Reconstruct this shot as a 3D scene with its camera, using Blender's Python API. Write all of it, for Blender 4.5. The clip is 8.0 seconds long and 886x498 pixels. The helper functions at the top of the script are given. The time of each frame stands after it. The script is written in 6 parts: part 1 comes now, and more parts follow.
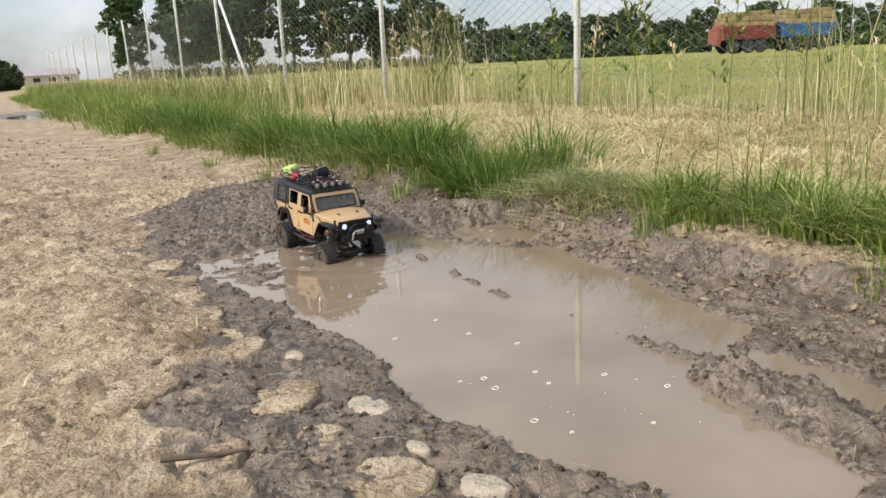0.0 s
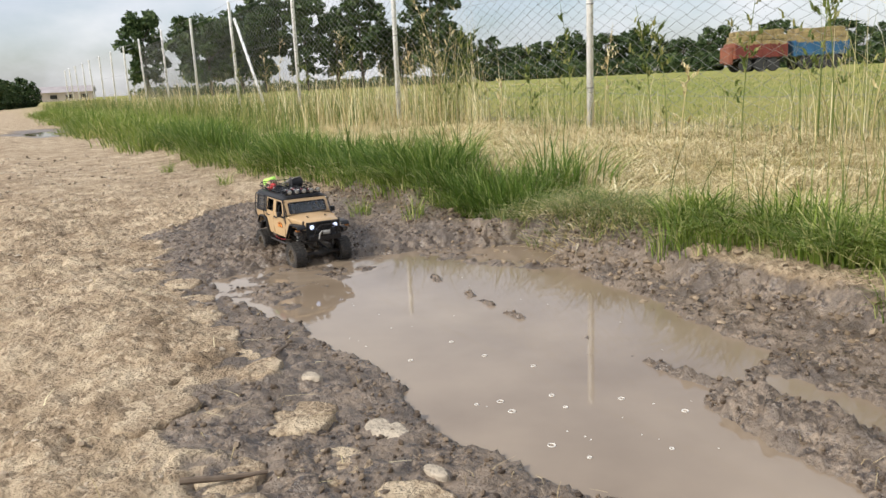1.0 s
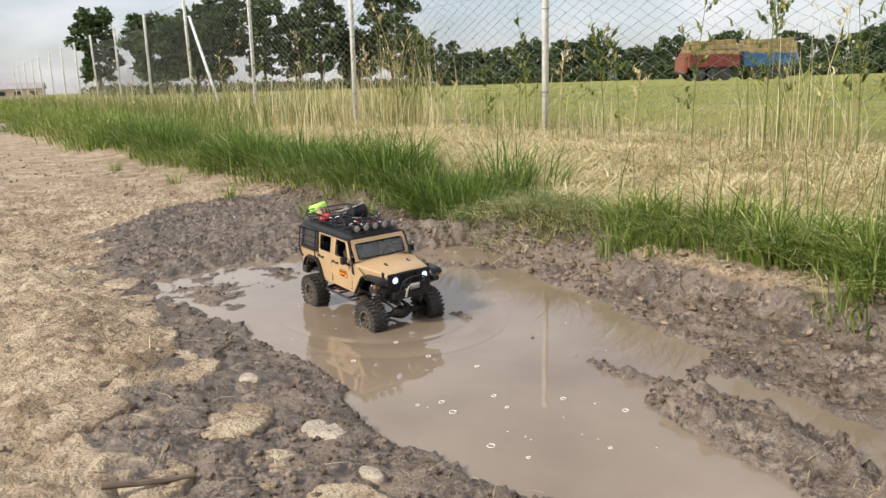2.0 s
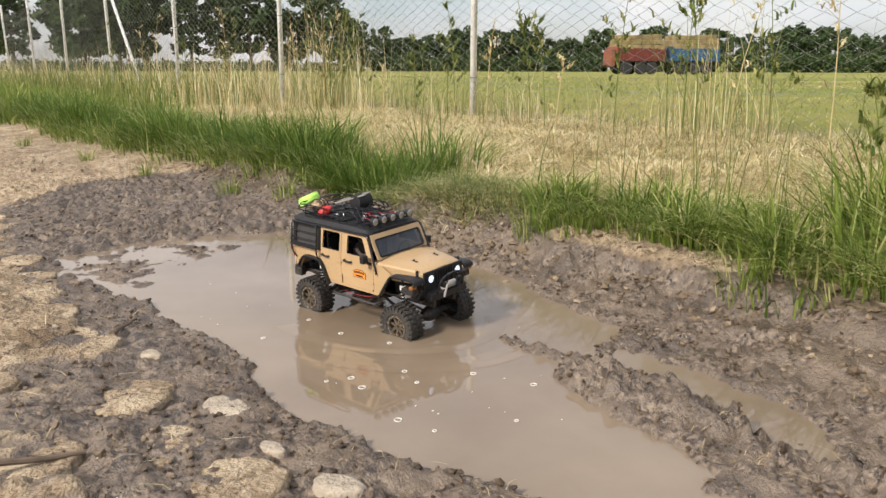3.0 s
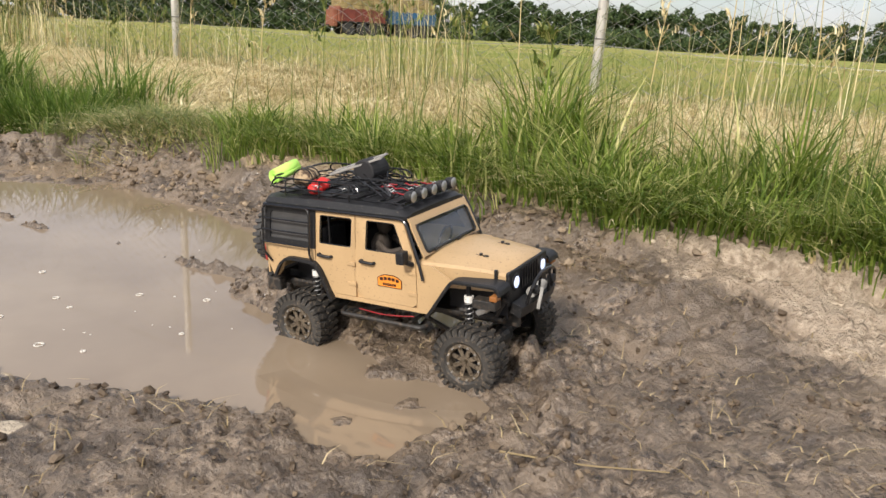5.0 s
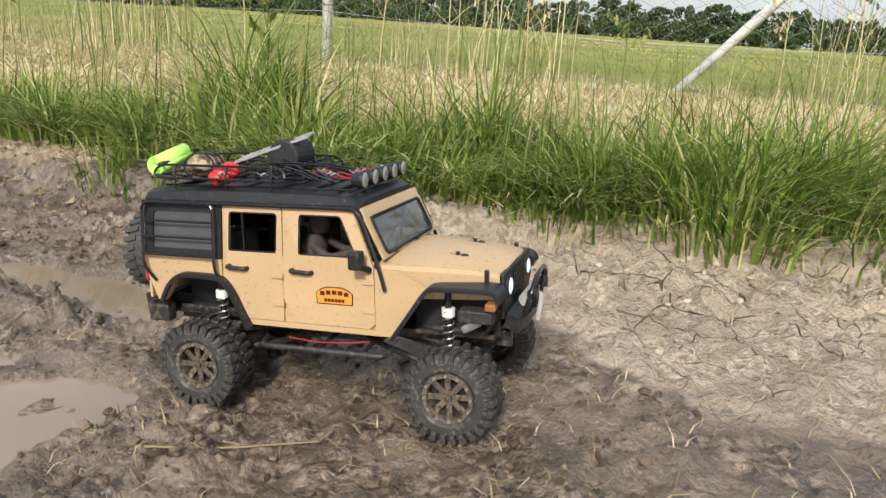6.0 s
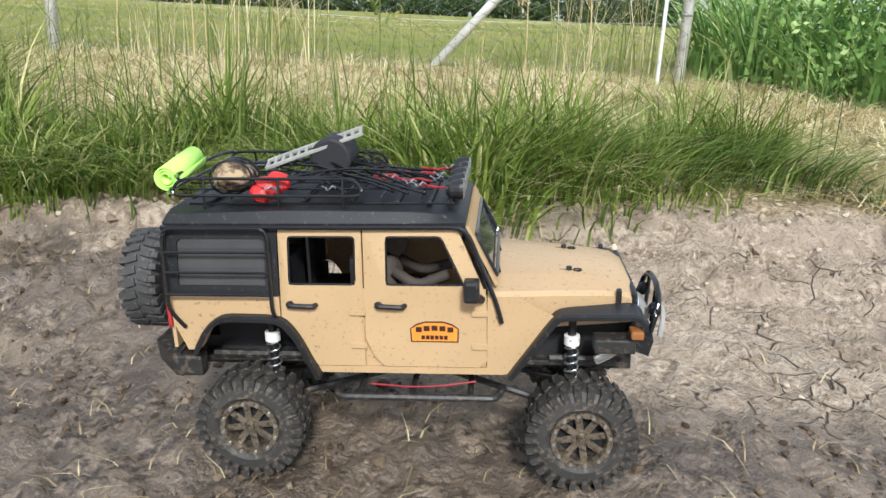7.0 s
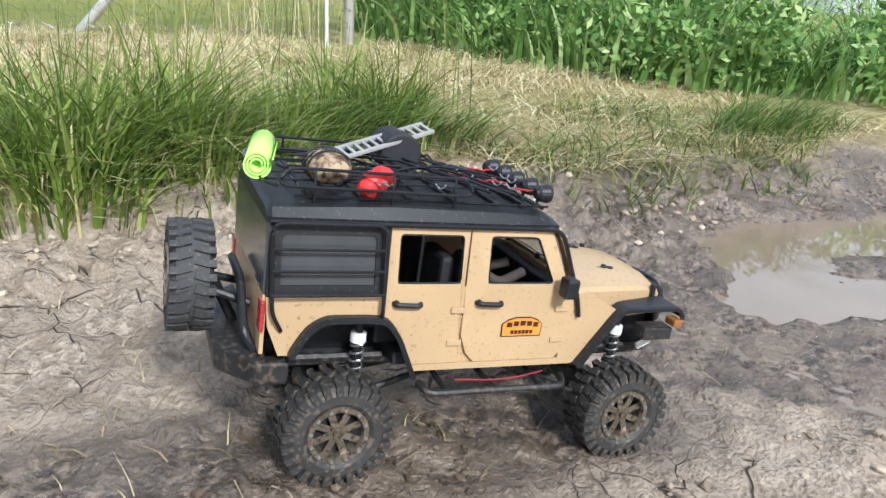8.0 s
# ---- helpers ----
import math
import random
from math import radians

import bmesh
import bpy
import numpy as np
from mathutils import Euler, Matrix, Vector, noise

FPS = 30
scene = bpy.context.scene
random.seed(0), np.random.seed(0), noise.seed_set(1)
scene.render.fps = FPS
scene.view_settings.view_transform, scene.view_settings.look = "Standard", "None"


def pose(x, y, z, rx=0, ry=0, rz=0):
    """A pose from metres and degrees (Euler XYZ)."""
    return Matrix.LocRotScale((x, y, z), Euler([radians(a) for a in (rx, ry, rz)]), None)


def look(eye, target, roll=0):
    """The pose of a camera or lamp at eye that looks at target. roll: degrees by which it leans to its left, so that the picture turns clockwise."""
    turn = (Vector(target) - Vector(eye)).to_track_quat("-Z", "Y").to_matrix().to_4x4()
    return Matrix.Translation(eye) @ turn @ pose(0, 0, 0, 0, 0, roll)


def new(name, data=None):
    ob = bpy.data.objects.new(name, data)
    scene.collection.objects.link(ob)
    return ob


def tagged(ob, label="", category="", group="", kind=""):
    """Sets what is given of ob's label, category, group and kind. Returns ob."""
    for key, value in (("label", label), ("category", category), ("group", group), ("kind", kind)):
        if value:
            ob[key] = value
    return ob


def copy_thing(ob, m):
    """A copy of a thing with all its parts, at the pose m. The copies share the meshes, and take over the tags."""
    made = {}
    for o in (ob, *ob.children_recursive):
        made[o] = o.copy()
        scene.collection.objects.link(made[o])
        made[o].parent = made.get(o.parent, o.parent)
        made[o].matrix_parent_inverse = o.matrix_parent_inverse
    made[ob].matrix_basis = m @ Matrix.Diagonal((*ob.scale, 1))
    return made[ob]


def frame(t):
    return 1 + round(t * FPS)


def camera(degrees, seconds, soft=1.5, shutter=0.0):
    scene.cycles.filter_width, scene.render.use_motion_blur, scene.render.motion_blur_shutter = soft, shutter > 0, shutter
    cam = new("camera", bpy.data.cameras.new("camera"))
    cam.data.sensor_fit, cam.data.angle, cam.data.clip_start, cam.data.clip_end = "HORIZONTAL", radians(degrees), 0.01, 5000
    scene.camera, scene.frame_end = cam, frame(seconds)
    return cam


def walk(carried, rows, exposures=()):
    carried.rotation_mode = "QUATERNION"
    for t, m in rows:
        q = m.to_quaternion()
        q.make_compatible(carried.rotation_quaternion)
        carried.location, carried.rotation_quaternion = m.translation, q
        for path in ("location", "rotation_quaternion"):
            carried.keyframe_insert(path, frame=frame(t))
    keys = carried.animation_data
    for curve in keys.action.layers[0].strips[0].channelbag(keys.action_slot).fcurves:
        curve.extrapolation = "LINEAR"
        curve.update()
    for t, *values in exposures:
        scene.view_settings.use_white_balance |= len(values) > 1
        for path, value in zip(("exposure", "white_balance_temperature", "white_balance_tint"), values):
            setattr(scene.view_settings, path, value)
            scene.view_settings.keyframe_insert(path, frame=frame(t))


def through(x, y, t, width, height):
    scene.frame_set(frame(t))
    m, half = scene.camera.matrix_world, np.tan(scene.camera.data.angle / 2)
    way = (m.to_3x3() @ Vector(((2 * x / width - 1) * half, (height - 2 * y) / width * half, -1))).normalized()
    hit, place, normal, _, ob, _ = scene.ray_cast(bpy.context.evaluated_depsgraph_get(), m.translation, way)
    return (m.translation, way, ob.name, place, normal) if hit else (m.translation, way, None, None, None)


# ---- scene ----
cam = camera(60.99, 8.0)
# seconds, place, yaw, pitch, roll
PATH = [
    (0, 0.000, 0.000, 0.646, -0.60, -13.97, 2.76),
    (0.5, -0.004, 0.005, 0.653, -0.04, -13.29, 2.73),
    (1, -0.012, -0.004, 0.660, 0.28, -12.64, 2.67),
    (1.5, -0.003, 0.003, 0.651, -0.65, -12.29, 2.23),
    (2.8, 0.061, 0.026, 0.622, -6.68, -13.24, 0.36),
    (3, 0.063, 0.021, 0.613, -7.67, -13.49, -0.13),
    (3.5, 0.077, 0.019, 0.608, -10.98, -14.16, -1.19),
    (4, 0.123, 0.022, 0.583, -15.67, -15.08, -1.94),
    (4.2, 0.139, 0.023, 0.572, -17.79, -15.43, -2.20),
    (5.3, 0.208, -0.005, 0.489, -32.56, -15.96, -3.36),
    (5.5, 0.240, -0.012, 0.493, -36.15, -16.23, -3.57),
    (6, 0.341, -0.041, 0.481, -45.51, -16.74, -3.90),
    (6.5, 0.409, -0.061, 0.480, -54.12, -16.94, -3.34),
    (7, 0.443, -0.074, 0.488, -62.24, -17.36, -2.78),
    (7.5, 0.513, -0.125, 0.485, -71.90, -18.19, -2.96),
    (8, 0.588, -0.207, 0.491, -84.10, -18.90, -3.06),
]
walk(cam, [(t, pose(x, y, z, 90 + pitch, roll, yaw)) for t, x, y, z, yaw, pitch, roll in PATH],
     [(0.0, 0.36, 6150, 11), (2.0, 0.36, 6300, 12), (4.0, 0.37, 6600, 14), (6.0, 0.46, 6150, 10), (7.0, 0.50, 5700, 8), (8.0, 0.60, 5450, 9)])

# the model car's way: seconds, place, yaw, pitch, roll
DRIVE = [
    (0, -0.424, 2.695, -0.025, -54.7, -4.0, -0.6),
    (0.5, -0.597, 2.915, -0.009, -55.7, -2.7, -2.3),
    (1, -0.622, 2.949, -0.010, -55.9, -1.0, -1.1),
    (1.5, -0.363, 2.524, -0.016, -56.6, -2.5, -1.2),
    (2.8, 0.105, 1.937, -0.019, -49.9, -0.5, 4.0),
    (3, 0.160, 1.885, -0.017, -48.4, -0.8, 3.0),
    (3.5, 0.335, 1.732, -0.023, -46.8, -0.3, 3.7),
    (4, 0.495, 1.503, -0.016, -53.9, 2.6, 4.9),
    (4.2, 0.542, 1.399, -0.007, -55.2, 1.5, 3.6),
    (5.3, 0.776, 0.939, -0.009, -60.3, 4.9, 1.6),
    (5.5, 0.818, 0.846, 0.004, -61.9, 5.2, -0.1),
    (6, 0.912, 0.632, 0.026, -63.4, 5.8, -2.4),
    (6.5, 0.997, 0.457, 0.043, -64.9, 5.5, -1.1),
    (7, 1.096, 0.268, 0.057, -66.9, 4.0, -0.1),
    (7.5, 1.227, 0.053, 0.060, -66.4, 1.0, 1.0),
    (8, 1.336, -0.154, 0.037, -62.4, -5.4, -0.4),
]

# ---- light ----
world = bpy.data.worlds.new("sky")
scene.world = world
world.use_nodes = True
SUN_AZ, SUN_EL = 238.0, 38.0          # degrees: azimuth of the sun (clockwise from +y), elevation


def sky_nodes():
    nt = world.node_tree
    n, l = nt.nodes, nt.links
    n.clear()
    out = n.new("ShaderNodeOutputWorld")
    bg = n.new("ShaderNodeBackground")
    bg.inputs["Strength"].default_value = 0.115
    sky = n.new("ShaderNodeTexSky")
    sky.sky_type, sky.sun_disc = "NISHITA", False
    sky.sun_elevation, sky.sun_rotation = radians(SUN_EL), radians(SUN_AZ)
    sky.dust_density, sky.air_density = 2.0, 1.0
    tc = n.new("ShaderNodeTexCoord")
    mp = n.new("ShaderNodeMapping")
    mp.inputs["Scale"].default_value = (1.0, 1.0, 2.0)
    nz = n.new("ShaderNodeTexNoise")
    nz.inputs["Scale"].default_value, nz.inputs["Detail"].default_value = 1.9, 8.0
    nz.inputs["Roughness"].default_value = 0.55
    rp = n.new("ShaderNodeValToRGB")
    rp.color_ramp.elements[0].position, rp.color_ramp.elements[1].position = 0.33, 0.56
    nz2 = n.new("ShaderNodeTexNoise")
    nz2.inputs["Scale"].default_value, nz2.inputs["Detail"].default_value = 4.0, 6.0
    cl = n.new("ShaderNodeValToRGB")
    cl.color_ramp.elements[0].color, cl.color_ramp.elements[0].position = (4.9, 5.1, 5.6, 1), 0.3
    cl.color_ramp.elements[1].color, cl.color_ramp.elements[1].position = (7.6, 7.35, 7.0, 1), 0.75
    mix = n.new("ShaderNodeMixRGB")
    l.new(tc.outputs["Generated"], mp.inputs["Vector"])
    l.new(mp.outputs[0], nz.inputs["Vector"])
    l.new(mp.outputs[0], nz2.inputs["Vector"])
    l.new(nz.outputs["Fac"], rp.inputs["Fac"])
    l.new(nz2.outputs["Fac"], cl.inputs["Fac"])
    l.new(rp.outputs["Color"], mix.inputs["Fac"])
    l.new(sky.outputs[0], mix.inputs["Color1"])
    l.new(cl.outputs["Color"], mix.inputs["Color2"])
    l.new(mix.outputs[0], bg.inputs["Color"])
    l.new(bg.outputs[0], out.inputs["Surface"])


sky_nodes()
sun = new("sun", bpy.data.lights.new("sun", "SUN"))
sun.data.energy, sun.data.angle, sun.data.color = 3.5, radians(9.0), (1.0, 0.93, 0.82)
sun_dir = Vector((math.sin(radians(SUN_AZ)) * math.cos(radians(SUN_EL)), math.cos(radians(SUN_AZ)) * math.cos(radians(SUN_EL)), math.sin(radians(SUN_EL))))
sun.matrix_world = look(sun_dir * 50, (0, 0, 0))

# ---- materials ----
def surface(name, base, rough=0.6, metal=0.0, vary=0.25, scale=30.0, bump=0.2, bump_scale=120.0, dist=0.002, mud=0.0, mud_colour=(0.16, 0.12, 0.085), spec=0.5, leaf=0.0, coords="Object"):
    """A plain material with variation at two scales, fine relief and, where given, dried mud on it."""
    m = bpy.data.materials.new(name)
    m.use_nodes = True
    n, l = m.node_tree.nodes, m.node_tree.links
    b = n["Principled BSDF"]
    tc = n.new("ShaderNodeTexCoord")
    big = n.new("ShaderNodeTexNoise")
    big.inputs["Scale"].default_value, big.inputs["Detail"].default_value = scale, 4
    l.new(tc.outputs[coords], big.inputs["Vector"])
    ramp = n.new("ShaderNodeValToRGB")
    k = 1 - vary
    ramp.color_ramp.elements[0].color = (base[0] * k, base[1] * k, base[2] * k, 1)
    ramp.color_ramp.elements[1].color = (min(1, base[0] * (1 + vary)), min(1, base[1] * (1 + vary)), min(1, base[2] * (1 + vary)), 1)
    ramp.color_ramp.elements[0].position, ramp.color_ramp.elements[1].position = 0.3, 0.7
    l.new(big.outputs["Fac"], ramp.inputs["Fac"])
    colour = ramp.outputs["Color"]
    fine = n.new("ShaderNodeTexNoise")
    fine.inputs["Scale"].default_value, fine.inputs["Detail"].default_value = bump_scale, 5
    l.new(tc.outputs[coords], fine.inputs["Vector"])
    rr = n.new("ShaderNodeMapRange")
    rr.inputs["To Min"].default_value, rr.inputs["To Max"].default_value = max(0.02, rough - 0.12), min(1, rough + 0.12)
    l.new(fine.outputs["Fac"], rr.inputs["Value"])
    rough_out = rr.outputs["Result"]
    if mud > 0:
        mk = n.new("ShaderNodeValToRGB")
        mk.color_ramp.elements[0].position, mk.color_ramp.elements[1].position = 0.66 - 0.3 * mud, 0.8 - 0.3 * mud
        l.new(fine.outputs["Fac"], mk.inputs["Fac"])
        mx = n.new("ShaderNodeMixRGB")
        mx.inputs["Color2"].default_value = (*mud_colour, 1)
        l.new(mk.outputs["Color"], mx.inputs["Fac"])
        l.new(colour, mx.inputs["Color1"])
        colour = mx.outputs["Color"]
    l.new(colour, b.inputs["Base Color"])
    l.new(rough_out, b.inputs["Roughness"])
    b.inputs["Metallic"].default_value = metal
    b.inputs["Specular IOR Level"].default_value = spec
    if bump > 0:
        bp = n.new("ShaderNodeBump")
        bp.inputs["Strength"].default_value, bp.inputs["Distance"].default_value = bump, dist
        l.new(fine.outputs["Fac"], bp.inputs["Height"])
        l.new(bp.outputs[0], b.inputs["Normal"])
    return m


def blades(name, c0, c1, c2, rough=0.55, through=0.35, middle=0.55):
    """Grass and leaves: each piece takes its own colour, some light goes through."""
    m = bpy.data.materials.new(name)
    m.use_nodes = True
    n, l = m.node_tree.nodes, m.node_tree.links
    b = n["Principled BSDF"]
    geo = n.new("ShaderNodeNewGeometry")
    ramp = n.new("ShaderNodeValToRGB")
    e = ramp.color_ramp.elements
    e[0].color, e[1].color = (*c0, 1), (*c2, 1)
    mid = e.new(middle)
    mid.color = (*c1, 1)
    l.new(geo.outputs["Random Per Island"], ramp.inputs["Fac"])
    l.new(ramp.outputs["Color"], b.inputs["Base Color"])
    b.inputs["Roughness"].default_value = rough
    b.inputs["Specular IOR Level"].default_value = 0.2
    tr = n.new("ShaderNodeBsdfTranslucent")
    l.new(ramp.outputs["Color"], tr.inputs["Color"])
    mx = n.new("ShaderNodeMixShader")
    mx.inputs["Fac"].default_value = through
    l.new(b.outputs[0], mx.inputs[1])
    l.new(tr.outputs[0], mx.inputs[2])
    l.new(mx.outputs[0], n["Material Output"].inputs["Surface"])
    return m


def ground_material():
    m = bpy.data.materials.new("soil")
    m.use_nodes = True
    n, l = m.node_tree.nodes, m.node_tree.links
    b = n["Principled BSDF"]
    tc = n.new("ShaderNodeTexCoord")

    def att(name):
        a = n.new("ShaderNodeAttribute")
        a.attribute_name = name
        return a.outputs["Fac"]

    def tex(scale, detail=5, rough=0.6):
        t = n.new("ShaderNodeTexNoise")
        t.inputs["Scale"].default_value, t.inputs["Detail"].default_value, t.inputs["Roughness"].default_value = scale, detail, rough
        l.new(tc.outputs["Object"], t.inputs["Vector"])
        return t.outputs["Fac"]

    def ramp(fac, *stops):
        r = n.new("ShaderNodeValToRGB")
        e = r.color_ramp.elements
        while len(e) < len(stops):
            e.new(0.5)
        for el, (p, c) in zip(e, stops):
            el.position, el.color = p, (*c, 1)
        l.new(fac, r.inputs["Fac"])
        return r.outputs["Color"]

    def mix(fac, a, c):
        x = n.new("ShaderNodeMixRGB")
        for s, v in ((fac, "Fac"), (a, "Color1"), (c, "Color2")):
            l.new(s, x.inputs[v])
        return x.outputs["Color"]

    def maths(op, a, c):
        x = n.new("ShaderNodeMath")
        x.operation = op
        for k, s in enumerate((a, c)):
            if isinstance(s, (int, float)):
                x.inputs[k].default_value = s
            else:
                l.new(s, x.inputs[k])
        return x.outputs[0]

    coarse, mid, fine, grit = tex(2.2), tex(14), tex(70, 6), tex(330, 4)
    patch, blend = tex(5.5, 6), ramp(mid, (0.43, (0, 0, 0)), (0.57, (1, 1, 1)))
    speck = tex(150, 5, 0.7)
    dry = mix(blend, ramp(fine, (0.38, (0.22, 0.162, 0.105)), (0.49, (0.40, 0.305, 0.20)), (0.63, (0.57, 0.465, 0.33))), ramp(patch, (0.40, (0.25, 0.182, 0.115)), (0.50, (0.42, 0.325, 0.215)), (0.60, (0.58, 0.47, 0.325))))
    dry = mix(ramp(speck, (0.56, (0, 0, 0)), (0.64, (0.7, 0.7, 0.7))), dry, ramp(grit, (0.4, (0.14, 0.10, 0.065)), (0.6, (0.24, 0.18, 0.115))))
    mud = mix(blend, ramp(fine, (0.39, (0.042, 0.030, 0.021)), (0.50, (0.120, 0.088, 0.060)), (0.62, (0.25, 0.190, 0.132))), ramp(patch, (0.40, (0.075, 0.055, 0.038)), (0.60, (0.185, 0.138, 0.094))))
    mud = mix(ramp(speck, (0.56, (0, 0, 0)), (0.66, (0.6, 0.6, 0.6))), mud, ramp(grit, (0.4, (0.16, 0.118, 0.08)), (0.6, (0.30, 0.235, 0.165))))
    clay = mix(blend, ramp(fine, (0.38, (0.28, 0.218, 0.158)), (0.62, (0.56, 0.465, 0.36))), ramp(patch, (0.38, (0.31, 0.245, 0.18)), (0.65, (0.48, 0.395, 0.305))))
    hay = mix(blend, ramp(fine, (0.40, (0.11, 0.088, 0.034)), (0.60, (0.50, 0.41, 0.19))), ramp(coarse, (0.35, (0.27, 0.25, 0.085)), (0.65, (0.52, 0.43, 0.21))))
    far = tex(0.12, 4)
    field = mix(mid, ramp(coarse, (0.3, (0.17, 0.205, 0.038)), (0.7, (0.33, 0.31, 0.08))), ramp(far, (0.35, (0.165, 0.225, 0.036)), (0.65, (0.37, 0.31, 0.105))))
    # wet fringe is broken up by noise
    edge = maths("ADD", att("wet"), maths("MULTIPLY", maths("SUBTRACT", fine, 0.5), 0.55))
    wet = n.new("ShaderNodeMapRange")
    wet.inputs["From Min"].default_value, wet.inputs["From Max"].default_value = 0.35, 0.62
    l.new(edge, wet.inputs["Value"])
    wet = wet.outputs["Result"]
    colour = mix(att("clay"), dry, clay)
    colour = mix(att("hay"), colour, hay)
    colour = mix(att("field"), colour, field)
    colour = mix(wet, colour, mud)
    # cracks of the dried clay
    vo = n.new("ShaderNodeTexVoronoi")
    vo.feature = "DISTANCE_TO_EDGE"
    vo.inputs["Scale"].default_value = 11.0
    warp = n.new("ShaderNodeMixRGB")
    warp.inputs["Fac"].default_value = 0.07
    nz = n.new("ShaderNodeTexNoise")
    nz.inputs["Scale"].default_value = 7.0
    l.new(tc.outputs["Object"], nz.inputs["Vector"])
    l.new(tc.outputs["Object"], warp.inputs["Color1"])
    l.new(nz.outputs["Color"], warp.inputs["Color2"])
    l.new(warp.outputs[0], vo.inputs["Vector"])
    crack = ramp(vo.outputs["Distance"], (0.0, (1, 1, 1)), (0.015, (0, 0, 0)))
    crack = maths("MULTIPLY", crack, att("clay"))
    crack = maths("MULTIPLY", maths("MULTIPLY", crack, maths("SUBTRACT", 1.0, wet)), ramp(coarse, (0.48, (0, 0, 0)), (0.56, (1, 1, 1))))
    dark = n.new("ShaderNodeRGB")
    dark.outputs[0].default_value = (0.15, 0.118, 0.088, 1)
    colour = mix(crack, colour, dark.outputs[0])
    l.new(colour, b.inputs["Base Color"])
    wr = mix(fine, ramp(mid, (0.42, (0.20, 0.20, 0.20)), (0.56, (0.50, 0.50, 0.50))), ramp(fine, (0.40, (0.22, 0.22, 0.22)), (0.60, (0.60, 0.60, 0.60))))
    dr = ramp(fine, (0.3, (0.85, 0.85, 0.85)), (0.7, (0.97, 0.97, 0.97)))
    l.new(mix(wet, dr, wr), b.inputs["Roughness"])
    l.new(mix(wet, ramp(fine, (0.0, (0.25, 0.25, 0.25)), (1.0, (0.25, 0.25, 0.25))), ramp(fine, (0.0, (0.9, 0.9, 0.9)), (1.0, (0.9, 0.9, 0.9)))), b.inputs["Specular IOR Level"])
    crumb = n.new("ShaderNodeTexVoronoi")
    crumb.inputs["Scale"].default_value = 120.0
    l.new(tc.outputs["Object"], crumb.inputs["Vector"])
    crumb2 = n.new("ShaderNodeTexVoronoi")
    crumb2.inputs["Scale"].default_value = 190.0
    l.new(tc.outputs["Object"], crumb2.inputs["Vector"])
    h = maths("ADD", maths("ADD", maths("MULTIPLY", fine, 0.9), maths("MULTIPLY", mid, 1.6)), maths("ADD", maths("MULTIPLY", speck, 0.35), maths("MULTIPLY", grit, 0.15)))
    h = maths("SUBTRACT", h, maths("ADD", maths("MULTIPLY", crumb.outputs["Distance"], 0.25), maths("MULTIPLY", crumb2.outputs["Distance"], 0.15)))
    h = maths("SUBTRACT", h, maths("MULTIPLY", crack, 1.2))
    bp = n.new("ShaderNodeBump")
    h = maths("MULTIPLY", h, maths("SUBTRACT", 1.0, maths("MULTIPLY", wet, 0.55)))
    bp.inputs["Strength"].default_value, bp.inputs["Distance"].default_value = 1.0, 0.014
    l.new(h, bp.inputs["Height"])
    l.new(bp.outputs[0], b.inputs["Normal"])
    return m


def water_material():
    m = bpy.data.materials.new("muddy_water")
    m.use_nodes = True
    n, l = m.node_tree.nodes, m.node_tree.links
    b = n["Principled BSDF"]
    tc = n.new("ShaderNodeTexCoord")
    t = n.new("ShaderNodeTexNoise")
    t.inputs["Scale"].default_value, t.inputs["Detail"].default_value = 3.0, 5
    l.new(tc.outputs["Object"], t.inputs["Vector"])
    r = n.new("ShaderNodeValToRGB")
    r.color_ramp.elements[0].color, r.color_ramp.elements[1].color = (0.205, 0.156, 0.108, 1), (0.275, 0.215, 0.152, 1)
    r.color_ramp.elements[0].position, r.color_ramp.elements[1].position = 0.3, 0.7
    l.new(t.outputs["Fac"], r.inputs["Fac"])
    l.new(r.outputs["Color"], b.inputs["Base Color"])
    b.inputs["Roughness"].default_value = 0.03
    b.inputs["IOR"].default_value = 1.45
    b.inputs["Specular IOR Level"].default_value = 0.85
    wv = n.new("ShaderNodeTexNoise")
    wv.inputs["Scale"].default_value, wv.inputs["Detail"].default_value = 9.0, 3
    l.new(tc.outputs["Object"], wv.inputs["Vector"])
    bp = n.new("ShaderNodeBump")
    bp.inputs["Strength"].default_value, bp.inputs["Distance"].default_value = 0.035, 0.004
    l.new(wv.outputs["Fac"], bp.inputs["Height"])
    l.new(bp.outputs[0], b.inputs["Normal"])
    return m


SOIL, WATER = ground_material(), water_material()
GALV = surface("galvanised_steel", (0.80, 0.80, 0.79), 0.5, 0.0, 0.2, 8, 0.15, 90)
WIRE = surface("wire", (0.22, 0.22, 0.21), 0.5, 0.3, 0.2, 8, 0.0)
GRASS = blades("green_grass", (0.060, 0.115, 0.016), (0.25, 0.325, 0.058), (0.66, 0.61, 0.29), 0.58, 0.32, 0.80)
DARKGRASS = blades("deep_green_grass", (0.050, 0.105, 0.016), (0.165, 0.245, 0.042), (0.46, 0.48, 0.18), 0.58, 0.32, 0.82)
STRAW = blades("dry_straw", (0.30, 0.235, 0.105), (0.68, 0.57, 0.31), (0.90, 0.83, 0.56), 0.55, 0.25)
MUDSTRAW = blades("muddy_straw", (0.15, 0.11, 0.06), (0.34, 0.265, 0.145), (0.60, 0.50, 0.31), 0.6, 0.1)
WEED = blades("weed_green", (0.08, 0.125, 0.03), (0.20, 0.245, 0.065), (0.46, 0.42, 0.17), 0.5, 0.3, 0.7)
